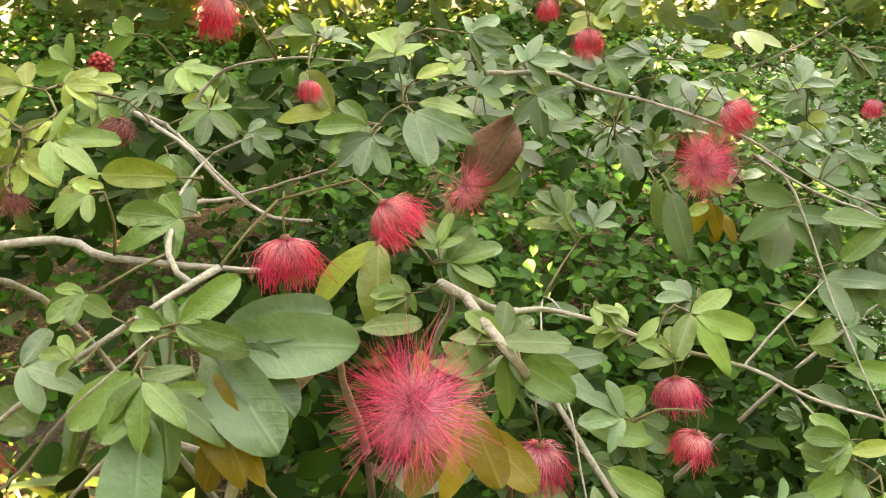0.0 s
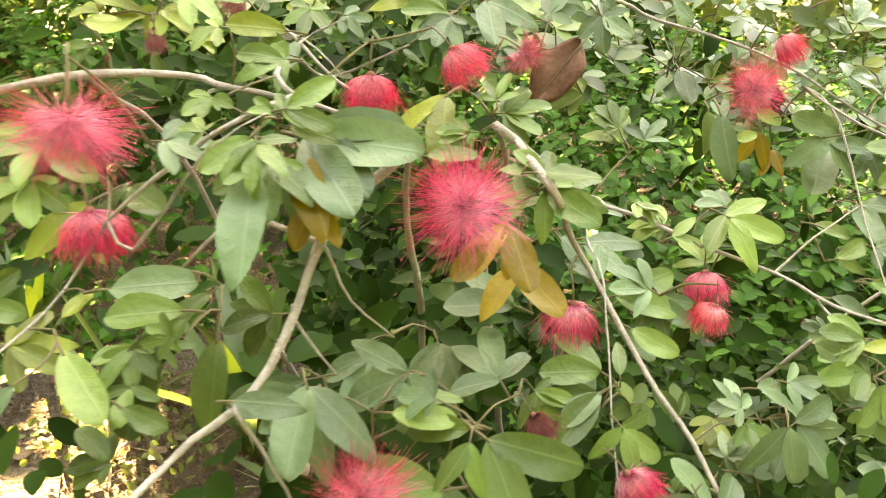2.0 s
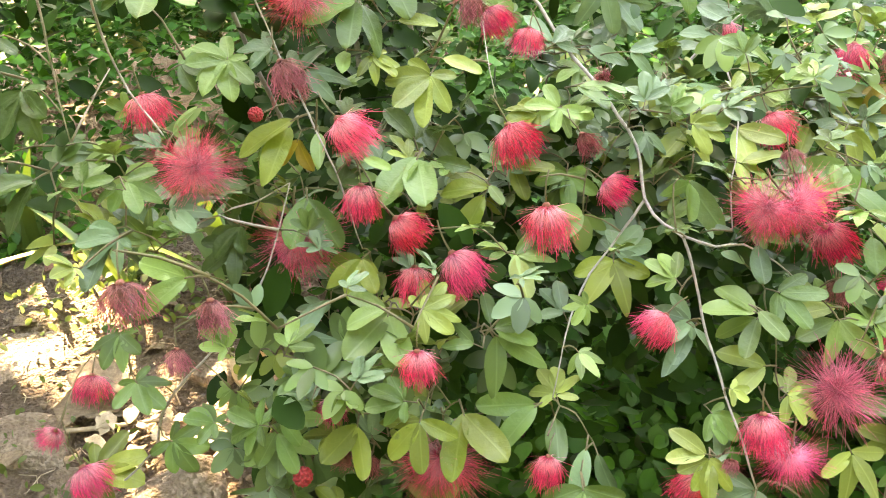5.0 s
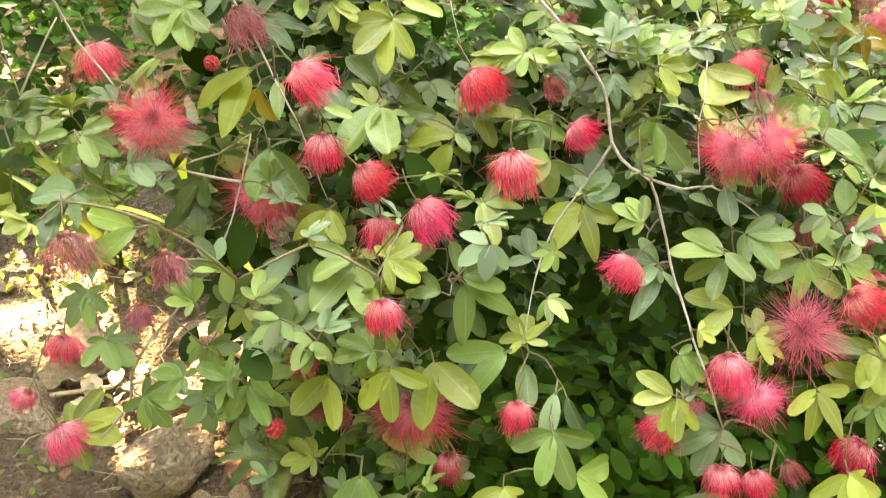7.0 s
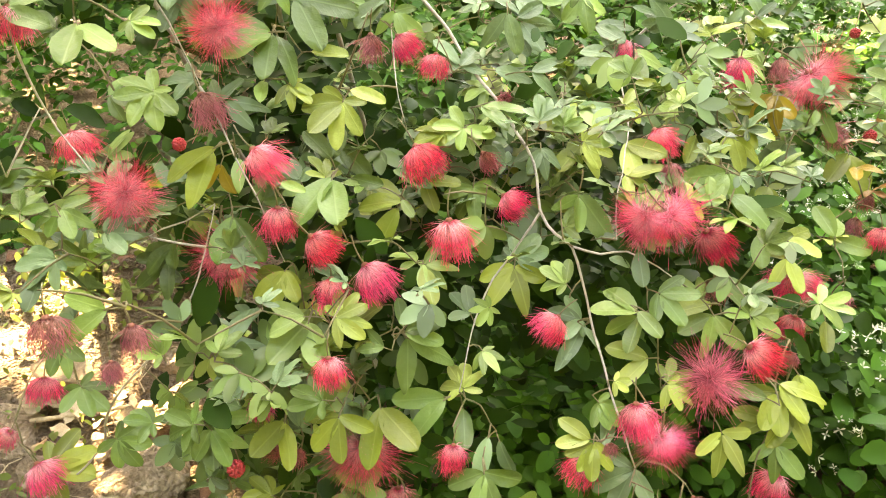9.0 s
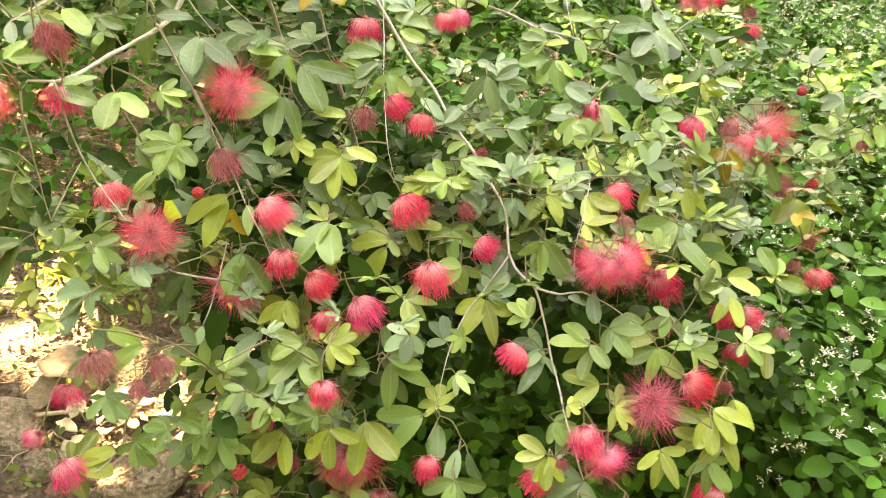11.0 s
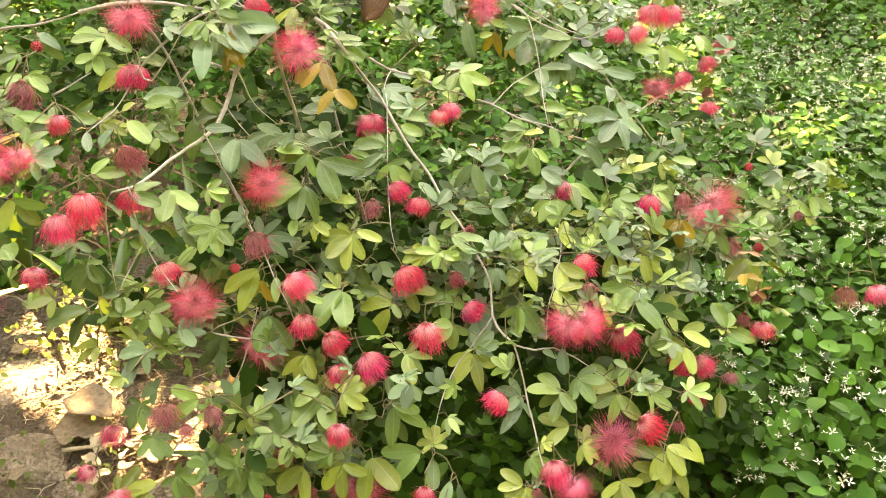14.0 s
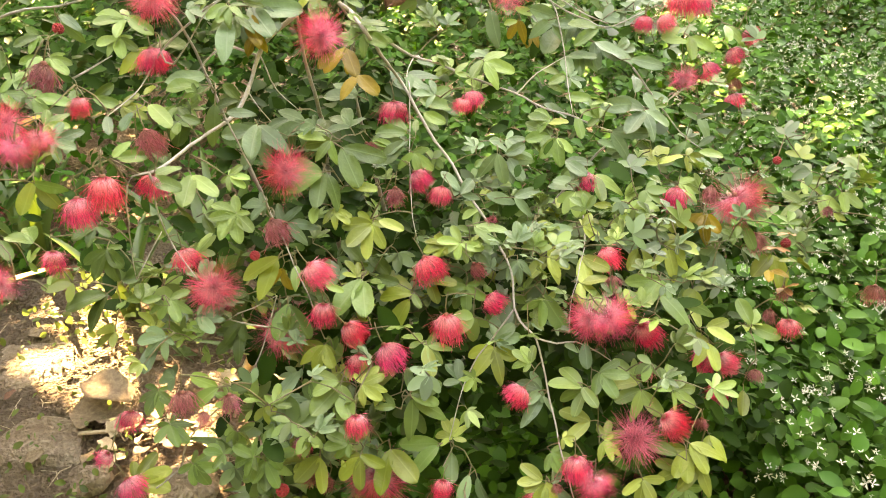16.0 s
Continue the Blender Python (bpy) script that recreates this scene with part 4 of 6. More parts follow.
spray(ONE, "o", 0.440, 0.854, 0.688, -31, -13, 169, 0.0420)
spray(FOUR, "g", -0.231, 0.831, 1.222, 22, -38, 64, 0.0123)
spray(PAIR, "g", -0.226, 0.828, 1.224, 32, 25, -45, 0.0146)
spray(PAIR, "g", -0.224, 0.827, 1.226, 13, 53, -75, 0.0261)
spray(ONE, "l", -0.225, 0.833, 1.216, -14, 50, -108, 0.0229)
spray(PAIR, "b", -0.220, 0.842, 1.208, -16, 40, -124, 0.0558)
spray(ONE, "g", -0.231, 0.809, 1.211, -32, -18, 145, 0.0216)
spray(PAIR, "g", -0.232, 0.821, 1.202, -30, -3, -176, 0.0325)
spray(ONE, "d", -0.232, 0.855, 1.187, -40, 8, -164, 0.0301)
spray(PAIR, "y", -0.213, 0.828, 1.182, -38, 13, -176, 0.0265)
spray(FOUR, "l", -0.263, 0.826, 1.213, 23, -31, 48, 0.0126)
spray(ONE, "g", -0.254, 0.842, 1.221, 11, -40, 53, 0.0204)
spray(PAIR, "g", -0.273, 0.865, 1.219, -17, -27, 129, 0.0172)
spray(ONE, "o", -0.254, 0.942, 1.242, -6, -47, 95, 0.0358)
spray(PAIR, "g", -0.251, 0.929, 1.231, 7, -54, 67, 0.0276)
spray(PAIR, "g", -0.249, 0.919, 1.230, -15, -36, 106, 0.0289)
spray(ONE, "b", -0.251, 0.950, 1.235, -33, 4, 175, 0.0201)
spray(PAIR, "o", -0.158, 0.926, 1.213, -32, -5, 149, 0.0462)
spray(PAIR, "g", -0.142, 0.895, 1.201, -16, -49, 101, 0.0181)
spray(ONE, "l", -0.165, 0.883, 1.190, -3, 31, -88, 0.0280)
spray(PAIR, "g", -0.129, 0.914, 1.215, 45, -12, -14, 0.0174)
spray(PAIR, "g", -0.125, 0.921, 1.204, 20, 20, -56, 0.0173)
spray(PAIR, "g", -0.125, 0.913, 1.208, -1, 38, -92, 0.0269)
spray(PAIR, "g", -0.102, 0.886, 1.178, 38, 9, -31, 0.0222)
spray(PAIR, "g", -0.100, 0.884, 1.174, -17, 43, -124, 0.0346)
spray(ONE, "o", -0.138, 0.900, 1.168, -43, 5, 173, 0.0208)
spray(PAIR, "g", -0.025, 1.118, 1.150, 46, -18, 23, 0.0266)
spray(PAIR, "b", -0.002, 1.117, 1.141, 45, 7, -22, 0.0251)
spray(FOUR, "l", 0.043, 1.037, 1.068, 34, -20, 5, 0.0332)
spray(FOUR, "g", 0.064, 1.056, 1.108, -40, -11, 175, 0.0361)
spray(PAIR, "b", 0.055, 1.052, 1.110, 15, -31, 61, 0.0246)
spray(PAIR, "l", -0.150, 1.031, 1.285, 42, -13, 11, 0.0247)
spray(ONE, "L", -0.138, 1.047, 1.268, 38, 38, -36, 0.0246)
spray(ONE, "l", -0.137, 1.047, 1.254, -4, 33, -111, 0.0357)
spray(PAIR, "b", -0.140, 1.010, 1.257, -25, 18, -153, 0.0407)
spray(PAIR, "o", -0.188, 1.039, 1.250, 19, -36, 62, 0.0378)
spray(PAIR, "g", -0.166, 1.009, 1.250, -11, -34, 120, 0.0273)
spray(PAIR, "b", -0.162, 0.990, 1.249, -40, -17, 155, 0.0263)
spray(PAIR, "g", -0.201, 1.083, 1.290, 22, -47, 56, 0.0218)
spray(PAIR, "b", -0.194, 1.082, 1.287, 7, 18, -44, 0.0270)
spray(PAIR, "g", -0.339, 1.152, 1.281, -7, -59, 86, 0.0370)
spray(PAIR, "l", -0.378, 1.131, 1.262, 24, -56, 49, 0.0283)
spray(ONE, "l", -0.351, 1.005, 1.250, -1, 34, -115, 0.0366)
spray(PAIR, "L", -0.351, 0.984, 1.246, -65, -13, 156, 0.0150)
spray(ONE, "L", -0.371, 1.058, 1.264, 7, -41, 95, 0.0212)
spray(ONE, "g", -0.352, 0.973, 1.219, -47, 19, -159, 0.0185)
spray(PAIR, "L", -0.319, 0.965, 1.231, -4, 17, -109, 0.0180)
spray(PAIR, "b", -0.099, 1.143, 1.282, -19, 48, -103, 0.0329)
spray(PAIR, "b", -0.054, 1.158, 1.259, 21, 47, -60, 0.0345)
spray(FOUR, "b", -0.047, 1.145, 1.236, -48, 33, -176, 0.0312)
spray(PAIR, "b", 0.043, 1.301, 1.238, -23, 55, -131, 0.0329)
spray(ONE, "d", 0.032, 1.182, 1.189, -32, -2, -171, 0.0391)
spray(ONE, "d", 0.065, 1.184, 1.154, -40, 3, -173, 0.0423)
spray(PAIR, "y", 0.135, 1.197, 1.117, -46, 11, 166, 0.0297)
spray(PAIR, "g", 0.133, 1.170, 1.158, 4, 27, -75, 0.0290)
spray(PAIR, "b", 0.152, 1.125, 1.145, -22, 42, -121, 0.0402)
spray(PAIR, "b", 0.189, 1.133, 1.141, -34, -2, 168, 0.0319)
spray(PAIR, "b", 0.174, 1.050, 1.085, -16, 35, -120, 0.0252)
spray(PAIR, "b", 0.186, 1.038, 1.059, -15, 39, -100, 0.0249)
spray(PAIR, "b", 0.192, 1.092, 1.111, -30, 18, -163, 0.0401)
spray(PAIR, "g", 0.136, 0.975, 1.040, -27, -15, 145, 0.0336)
spray(PAIR, "b", 0.167, 1.158, 1.195, 6, 31, -76, 0.0322)
spray(PAIR, "b", 0.208, 1.154, 1.186, -31, 45, -139, 0.0278)
spray(ONE, "o", 0.101, 1.214, 1.253, 25, 45, -64, 0.0331)
spray(PAIR, "b", 0.058, 1.214, 1.253, 3, -36, 91, 0.0284)
spray(PAIR, "b", 0.171, 1.174, 1.237, 29, 21, -19, 0.0319)
spray(PAIR, "b", 0.196, 1.163, 1.265, -47, 21, -162, 0.0268)
spray(ONE, "g", -0.272, 0.802, 1.131, -2, -41, 102, 0.0377)
spray(FOUR, "g", -0.306, 0.814, 1.099, -9, -18, 145, 0.0232)
spray(PAIR, "g", -0.303, 0.807, 1.105, -35, -2, -180, 0.0270)
spray(FOUR, "g", -0.294, 0.817, 1.099, 18, 36, -34, 0.0182)
spray(ONE, "d", -0.276, 0.844, 1.118, -31, -27, 150, 0.0296)
spray(PAIR, "d", -0.248, 0.864, 1.096, -7, -48, 99, 0.0334)
spray(ONE, "b", -0.220, 0.820, 1.074, -7, -39, 108, 0.0447)
spray(PAIR, "b", -0.217, 0.826, 1.063, -35, 1, 178, 0.0485)
spray(ONE, "b", -0.218, 0.822, 1.066, -14, -26, 128, 0.0324)
spray(PAIR, "b", -0.150, 0.815, 1.082, 4, -33, 66, 0.0233)
spray(ONE, "b", -0.172, 0.823, 1.054, 11, 51, -42, 0.0473)
spray(ONE, "l", -0.131, 0.815, 1.065, -10, -42, 95, 0.0387)
spray(PAIR, "b", -0.192, 0.863, 1.075, -34, -1, 179, 0.0385)
spray(PAIR, "b", -0.169, 0.835, 1.077, -37, -17, 168, 0.0276)
spray(PAIR, "g", -0.093, 0.885, 1.042, -46, 22, -148, 0.0296)
spray(PAIR, "b", -0.052, 0.911, 1.024, 26, -18, 42, 0.0338)
spray(ONE, "b", -0.051, 0.891, 1.040, -21, -23, 137, 0.0376)
spray(ONE, "g", -0.033, 0.954, 1.052, -30, 21, -139, 0.0386)
spray(PAIR, "b", -0.051, 0.960, 1.084, 44, -16, 22, 0.0297)
spray(PAIR, "b", -0.016, 0.956, 1.082, 17, -29, 80, 0.0318)
spray(PAIR, "b", -0.009, 0.972, 1.070, -37, 26, -155, 0.0353)
spray(FOUR, "b", 0.038, 0.904, 1.027, 44, 2, 26, 0.0244)
spray(PAIR, "g", 0.049, 0.910, 1.011, -27, 2, -153, 0.0244)
spray(FOUR, "b", 0.080, 0.935, 1.030, -16, 35, -104, 0.0280)
spray(PAIR, "b", 0.082, 0.912, 1.014, -30, 34, -133, 0.0421)
spray(ONE, "b", 0.078, 0.906, 1.019, 29, 32, -43, 0.0371)
spray(PAIR, "b", 0.085, 0.923, 0.996, -37, -0, 167, 0.0309)
spray(FOUR, "g", 0.131, 0.955, 1.004, 26, 16, -35, 0.0352)
spray(PAIR, "g", 0.141, 0.971, 1.048, -6, -36, 97, 0.0328)
spray(PAIR, "d", -0.155, 0.897, 1.064, -21, -2, -163, 0.0484)
spray(PAIR, "g", -0.299, 0.792, 1.091, -23, 6, 178, 0.0236)
spray(PAIR, "d", -0.320, 0.798, 1.036, 14, -33, 74, 0.0287)
spray(ONE, "y", -0.112, 0.874, 1.147, -41, -5, 170, 0.0240)
spray(PAIR, "y", -0.110, 0.902, 1.120, -29, 7, -175, 0.0451)
spray(PAIR, "L", -0.344, 0.951, 1.246, -3, -28, 132, 0.0343)
spray(PAIR, "L", -0.336, 0.960, 1.248, -30, 20, -152, 0.0256)
spray(FOUR, "L", -0.336, 0.954, 1.264, -1, -24, 92, 0.0235)
spray(PAIR, "l", -0.370, 0.952, 1.270, 14, -38, 73, 0.0252)
spray(PAIR, "L", -0.344, 0.995, 1.276, 4, -44, 84, 0.0306)
spray(FOUR, "L", -0.333, 1.014, 1.273, -7, 37, -113, 0.0224)
spray(FOUR, "L", -0.321, 0.968, 1.265, -38, -1, 180, 0.0197)
spray(FOUR, "l", -0.356, 1.111, 1.242, -41, -4, -141, 0.0273)
spray(PAIR, "l", -0.315, 0.950, 1.259, 0, 36, -99, 0.0287)
spray(FOUR, "l", -0.281, 0.903, 1.248, -17, -18, 122, 0.0197)
spray(FOUR, "L", -0.364, 0.937, 1.248, 4, -27, 87, 0.0185)
spray(PAIR, "L", -0.357, 0.908, 1.247, -2, 31, -96, 0.0174)
spray(SIX, "b", -0.356, 1.209, 1.228, -31, 0, 159, 0.0313)
spray(FOUR, "l", -0.314, 1.168, 1.255, -29, 12, -146, 0.0312)
spray(FOUR, "g", -0.287, 1.130, 1.231, -32, -1, -160, 0.0311)
spray(PAIR, "g", -0.300, 1.067, 1.217, -33, 9, -155, 0.0319)
spray(PAIR, "g", -0.357, 0.909, 1.234, -22, -33, 125, 0.0205)
spray(FOUR, "b", -0.238, 1.028, 1.241, -27, 38, -119, 0.0201)
spray(FOUR, "l", -0.352, 0.957, 1.276, -14, -43, 116, 0.0171)
spray(FOUR, "L", -0.353, 1.090, 1.261, -11, 34, -86, 0.0205)

spray(FOUR, "g", 0.032, 0.607, 0.714, -45, 5, 180, 0.0430)
spray(PAIR, "l", 0.049, 0.590, 0.686, -30, 40, -100, 0.0430)
spray(FAN, "L", -0.005, 0.587, 0.678, -40, 0, 170, 0.0354)
spray(ONE, "b", 0.171, 0.576, 0.669, -15, -35, 95, 0.0633)
spray(FAN, "L", 0.271, 0.617, 0.655, -50, 0, 180, 0.0410)
spray(FOUR, "L", 0.240, 0.640, 0.723, -45, 10, 190, 0.0399)
spray(PAIR, "g", -0.115, 0.614, 0.663, -40, 5, 175, 0.0558)
spray(FOUR, "g", -0.074, 0.601, 0.645, -35, -10, 150, 0.0425)
spray(FOUR, "b", 0.156, 0.605, 0.717, -40, -20, 130, 0.0405)
spray(FOUR, "g", 0.298, 0.654, 0.696, -40, 10, -170, 0.0390)
spray(ONE, "d", -0.294, 0.812, 1.111, -62, 0, 172, 0.0560)
spray(ONE, "d", -0.265, 0.821, 1.104, -62, 0, 186, 0.0560)
spray(FOUR, "r", 0.486, 0.961, 0.866, 20, 10, 170, 0.030)
spray(PAIR, "o", 0.516, 0.949, 0.850, 25, -20, 150, 0.036)
spray(FOUR, "r", 0.499, 0.931, 0.815, 30, 5, -160, 0.028)
spray(PAIR, "y", 0.470, 0.928, 0.846, 15, 15, 190, 0.034)
spray(FOUR, "o", 0.525, 0.919, 0.795, 28, -10, 175, 0.030)
spray(PAIR, "r", 0.505, 0.968, 0.885, 20, -5, 140, 0.026)
spray(FAN, "L", 0.440, 0.900, 0.770, 30, 0, 180, 0.030)

# flower heads
puff(BRUSH, 0.120, 0.617, 0.718, -165, -20, 163, 0.0342)
puff(BRUSH, 0.349, 0.717, 0.589, -170, -15, 163, 0.0457)
puff(BRUSH, 0.151, 0.581, 0.702, -172, 10, 163, 0.0301)
puff(BRUSH, 0.172, 0.576, 0.703, -165, 25, 163, 0.0247)
puff(BRUSH, -0.046, 0.694, 0.603, -175, 5, 163, 0.0349)
puff(WILTED, 0.207, 0.597, 0.691, -150, 40, 163, 0.0250)
puff(BRUSH, -0.396, 0.771, 1.122, -170, 5, 163, 0.0250)
puff(WILTED, 0.686, 1.014, 0.775, -165, 5, 163, 0.0430)
puff(BRUSH, 0.732, 1.013, 0.780, -170, 20, 160, 0.0420)
puff(OPEN, -0.142, 0.838, 1.180, 62, 22, -15, 0.0490)
puff(OPEN, -0.308, 0.794, 1.226, -163, 8, 162, 0.0469)
puff(BRUSH, -0.342, 0.854, 1.157, -171, 13, 162, 0.0378)
puff(OPEN, -0.439, 0.704, 1.117, 74, 44, -11, 0.0372)
puff(OPEN, -0.407, 0.657, 1.111, -163, 2, 163, 0.0374)
puff(OPEN, -0.380, 0.653, 1.120, -171, 2, 163, 0.0291)
puff(BRUSH, -0.288, 0.574, 1.115, -172, 5, 163, 0.0350)
puff(BRUSH, -0.336, 0.614, 1.076, -168, 10, 162, 0.0342)
puff(BRUSH, -0.416, 0.598, 1.080, -170, 10, 163, 0.0257)
puff(BRUSH, -0.282, 0.663, 1.080, -165, -6, 164, 0.0303)
puff(WILTED, -0.458, 0.832, 1.142, -163, -5, 164, 0.0483)
puff(BRUSH, -0.401, 0.664, 0.992, -175, -3, 164, 0.0280)
puff(BRUSH, -0.277, 0.691, 0.984, -172, 20, 163, 0.0307)
puff(OPEN, -0.260, 0.719, 0.921, 59, 52, -10, 0.0528)
puff(OPEN, -0.497, 0.711, 0.924, 65, 21, -15, 0.0382)
puff(WILTED, -0.277, 0.649, 1.130, -167, 36, 159, 0.0365)
puff(OPEN, -0.183, 0.786, 1.038, 58, 30, -13, 0.0504)
puff(WILTED, -0.194, 0.749, 0.993, -164, 37, 159, 0.0421)
puff(BUD, -0.210, 0.723, 0.961, 60, 40, -12, 0.0114)
puff(BUD, -0.458, 0.881, 1.171, 61, 35, -13, 0.0133)
puff(BRUSH, -0.146, 0.700, 0.965, 176, 46, 158, 0.0358)
puff(OPEN, -0.191, 0.736, 0.856, -170, 17, 162, 0.0599)
puff(BRUSH, -0.132, 0.697, 0.916, -171, 3, 163, 0.0329)
puff(BRUSH, -0.107, 0.693, 0.892, 170, 38, 159, 0.0345)
puff(BRUSH, -0.094, 0.695, 0.850, -158, 8, 163, 0.0340)
puff(BRUSH, -0.066, 0.705, 0.857, -172, 40, 159, 0.0421)
puff(BRUSH, -0.088, 0.610, 0.832, -168, 8, 163, 0.0302)
puff(BRUSH, -0.161, 0.667, 0.745, -162, 1, 163, 0.0269)
puff(OPEN, -0.073, 0.661, 0.694, -162, -2, 163, 0.0661)
puff(BRUSH, 0.007, 0.621, 0.731, -156, 4, 163, 0.0284)
puff(BUD, -0.181, 0.631, 0.698, 70, 33, -13, 0.0159)
puff(WILTED, -0.148, 0.648, 0.704, 63, 15, -15, 0.0253)
puff(WILTED, -0.130, 0.648, 0.700, 68, 51, -10, 0.0254)
puff(WILTED, -0.224, 0.507, 0.942, -168, 8, 163, 0.0298)
puff(WILTED, -0.250, 0.608, 0.833, -160, 12, 163, 0.0243)
puff(WILTED, -0.197, 0.546, 0.909, -170, 12, 162, 0.0277)
puff(BRUSH, -0.425, 0.790, 0.673, -154, 3, 163, 0.0375)
puff(BRUSH, -0.431, 0.722, 0.661, -165, -36, 167, 0.0252)
puff(BRUSH, -0.407, 0.709, 0.629, -172, 38, 159, 0.0431)
puff(BRUSH, -0.022, 0.769, 0.939, -167, 36, 159, 0.0416)
puff(BRUSH, -0.038, 0.847, 1.016, 177, 38, 159, 0.0321)
puff(BRUSH, -0.003, 0.836, 1.002, -162, -3, 164, 0.0292)
puff(WILTED, -0.053, 0.731, 1.044, -168, 3, 163, 0.0293)
puff(BRUSH, -0.069, 0.939, 1.076, -176, 3, 163, 0.0400)
puff(BRUSH, 0.035, 1.009, 1.073, -165, 12, 163, 0.0329)
puff(BRUSH, 0.022, 0.938, 1.083, -175, -6, 163, 0.0261)
puff(WILTED, -0.096, 0.849, 1.051, -176, 37, 159, 0.0260)
puff(WILTED, 0.061, 0.832, 0.961, 73, 13, -15, 0.0210)
puff(BRUSH, 0.054, 0.747, 0.901, 178, 55, 156, 0.0308)
puff(BRUSH, 0.006, 0.720, 0.891, -170, 12, 163, 0.0410)
puff(WILTED, 0.037, 0.772, 0.931, -175, 37, 159, 0.0284)
puff(BRUSH, 0.188, 0.917, 0.994, -163, -2, 163, 0.0331)
puff(BRUSH, 0.197, 0.806, 0.938, -169, 37, 159, 0.0348)
puff(WILTED, 0.203, 0.767, 0.921, -173, 14, 162, 0.0230)
puff(OPEN, 0.172, 0.716, 0.895, -154, -38, 168, 0.0469)
puff(OPEN, 0.194, 0.723, 0.893, 179, 54, 156, 0.0525)
puff(BRUSH, 0.250, 0.775, 0.848, 170, 37, 159, 0.0427)
puff(WILTED, 0.252, 0.740, 0.817, -169, 4, 163, 0.0321)
puff(BRUSH, 0.098, 0.684, 0.816, -147, -41, 168, 0.0342)
puff(FADED, 0.232, 0.666, 0.761, 52, 24, -14, 0.0612)
puff(BRUSH, 0.260, 0.665, 0.795, 169, 52, 156, 0.0392)
puff(BRUSH, 0.415, 0.873, 0.681, -172, -8, 164, 0.0385)
puff(BRUSH, 0.372, 0.835, 0.762, -152, -42, 168, 0.0374)
puff(BRUSH, 0.394, 0.856, 0.747, -180, 54, 156, 0.0383)
puff(WILTED, 0.443, 0.842, 0.733, -161, 4, 163, 0.0238)
puff(BRUSH, 0.151, 0.609, 0.783, -162, 12, 162, 0.0359)
puff(OPEN, 0.172, 0.602, 0.755, -161, -5, 164, 0.0413)
puff(WILTED, 0.133, 0.602, 0.748, -167, 5, 163, 0.0151)
puff(BRUSH, 0.315, 0.926, 0.971, -158, -2, 164, 0.0383)
puff(WILTED, 0.372, 0.956, 0.962, -153, 2, 163, 0.0332)
puff(OPEN, 0.418, 0.978, 0.939, -178, 52, 156, 0.0747)
puff(WILTED, 0.458, 0.982, 0.877, -179, 36, 159, 0.0453)
puff(BUD, 0.510, 0.982, 0.863, 77, 38, -12, 0.0152)
puff(WILTED, 0.516, 0.964, 0.798, -170, 3, 163, 0.0308)
puff(BRUSH, 0.493, 0.885, 0.790, -171, 11, 162, 0.0338)
puff(WILTED, 0.479, 0.915, 0.788, -165, 1, 163, 0.0297)
puff(BRUSH, 0.334, 1.116, 1.194, -169, 6, 163, 0.0441)
puff(BRUSH, 0.371, 1.143, 1.190, -165, 9, 162, 0.0368)
puff(BRUSH, 0.278, 1.081, 1.167, -170, -5, 164, 0.0289)
puff(BRUSH, 0.305, 1.099, 1.164, -173, 45, 158, 0.0309)
puff(BRUSH, 0.503, 1.273, 1.118, -174, 32, 160, 0.0360)
puff(BRUSH, 0.482, 1.281, 1.080, -179, 43, 158, 0.0348)
puff(BRUSH, 0.424, 1.230, 1.065, 178, 45, 158, 0.0356)
puff(OPEN, 0.366, 1.139, 1.069, -161, 9, 162, 0.0420)
puff(BRUSH, 0.500, 1.277, 1.003, -156, 27, 160, 0.0376)
puff(WILTED, 0.500, 1.279, 1.030, -169, 9, 162, 0.0276)
puff(WILTED, 0.552, 0.972, 0.928, -170, 7, 163, 0.0195)
puff(BUD, 0.501, 1.054, 0.966, 80, 27, -14, 0.0128)
puff(WILTED, 0.328, 0.719, 0.748, -163, 6, 163, 0.0212)
puff(BRUSH, -0.197, 0.895, 1.229, -168, 7, 163, 0.0309)
puff(BRUSH, -0.154, 0.895, 1.245, 178, 42, 158, 0.0266)
puff(FADED, -0.116, 0.930, 1.240, 169, 54, 156, 0.0243)
puff(OPEN, 0.086, 1.142, 1.183, 67, 54, -9, 0.0481)
puff(BRUSH, 0.108, 1.164, 1.224, -173, 43, 158, 0.0305)
puff(BRUSH, -0.334, 0.859, 1.155, -164, 2, 163, 0.0301)
puff(BRUSH, 0.023, 1.295, 1.264, -164, 6, 163, 0.0325)
puff(BRUSH, -0.019, 1.280, 1.292, -173, 8, 163, 0.0232)
puff(BRUSH, -0.255, 1.066, 1.315, -173, -10, 164, 0.0294)
puff(BUD, -0.353, 1.118, 1.266, 66, -9, -18, 0.0170)
puff(WILTED, -0.342, 1.111, 1.231, -161, -6, 164, 0.0205)
puff(BRUSH, -0.201, 1.040, 1.269, -157, 7, 163, 0.0162)
puff(BRUSH, 0.203, 1.126, 1.235, -170, -6, 164, 0.0168)
puff(WILTED, -0.336, 0.944, 1.239, -173, 1, 163, 0.0143)
puff(WILTED, -0.333, 0.938, 1.236, -176, 9, 162, 0.0149)
puff(WILTED, -0.313, 1.034, 1.248, -151, -30, 167, 0.0222)
puff(WILTED, -0.338, 0.925, 1.277, -165, -0, 163, 0.0159)

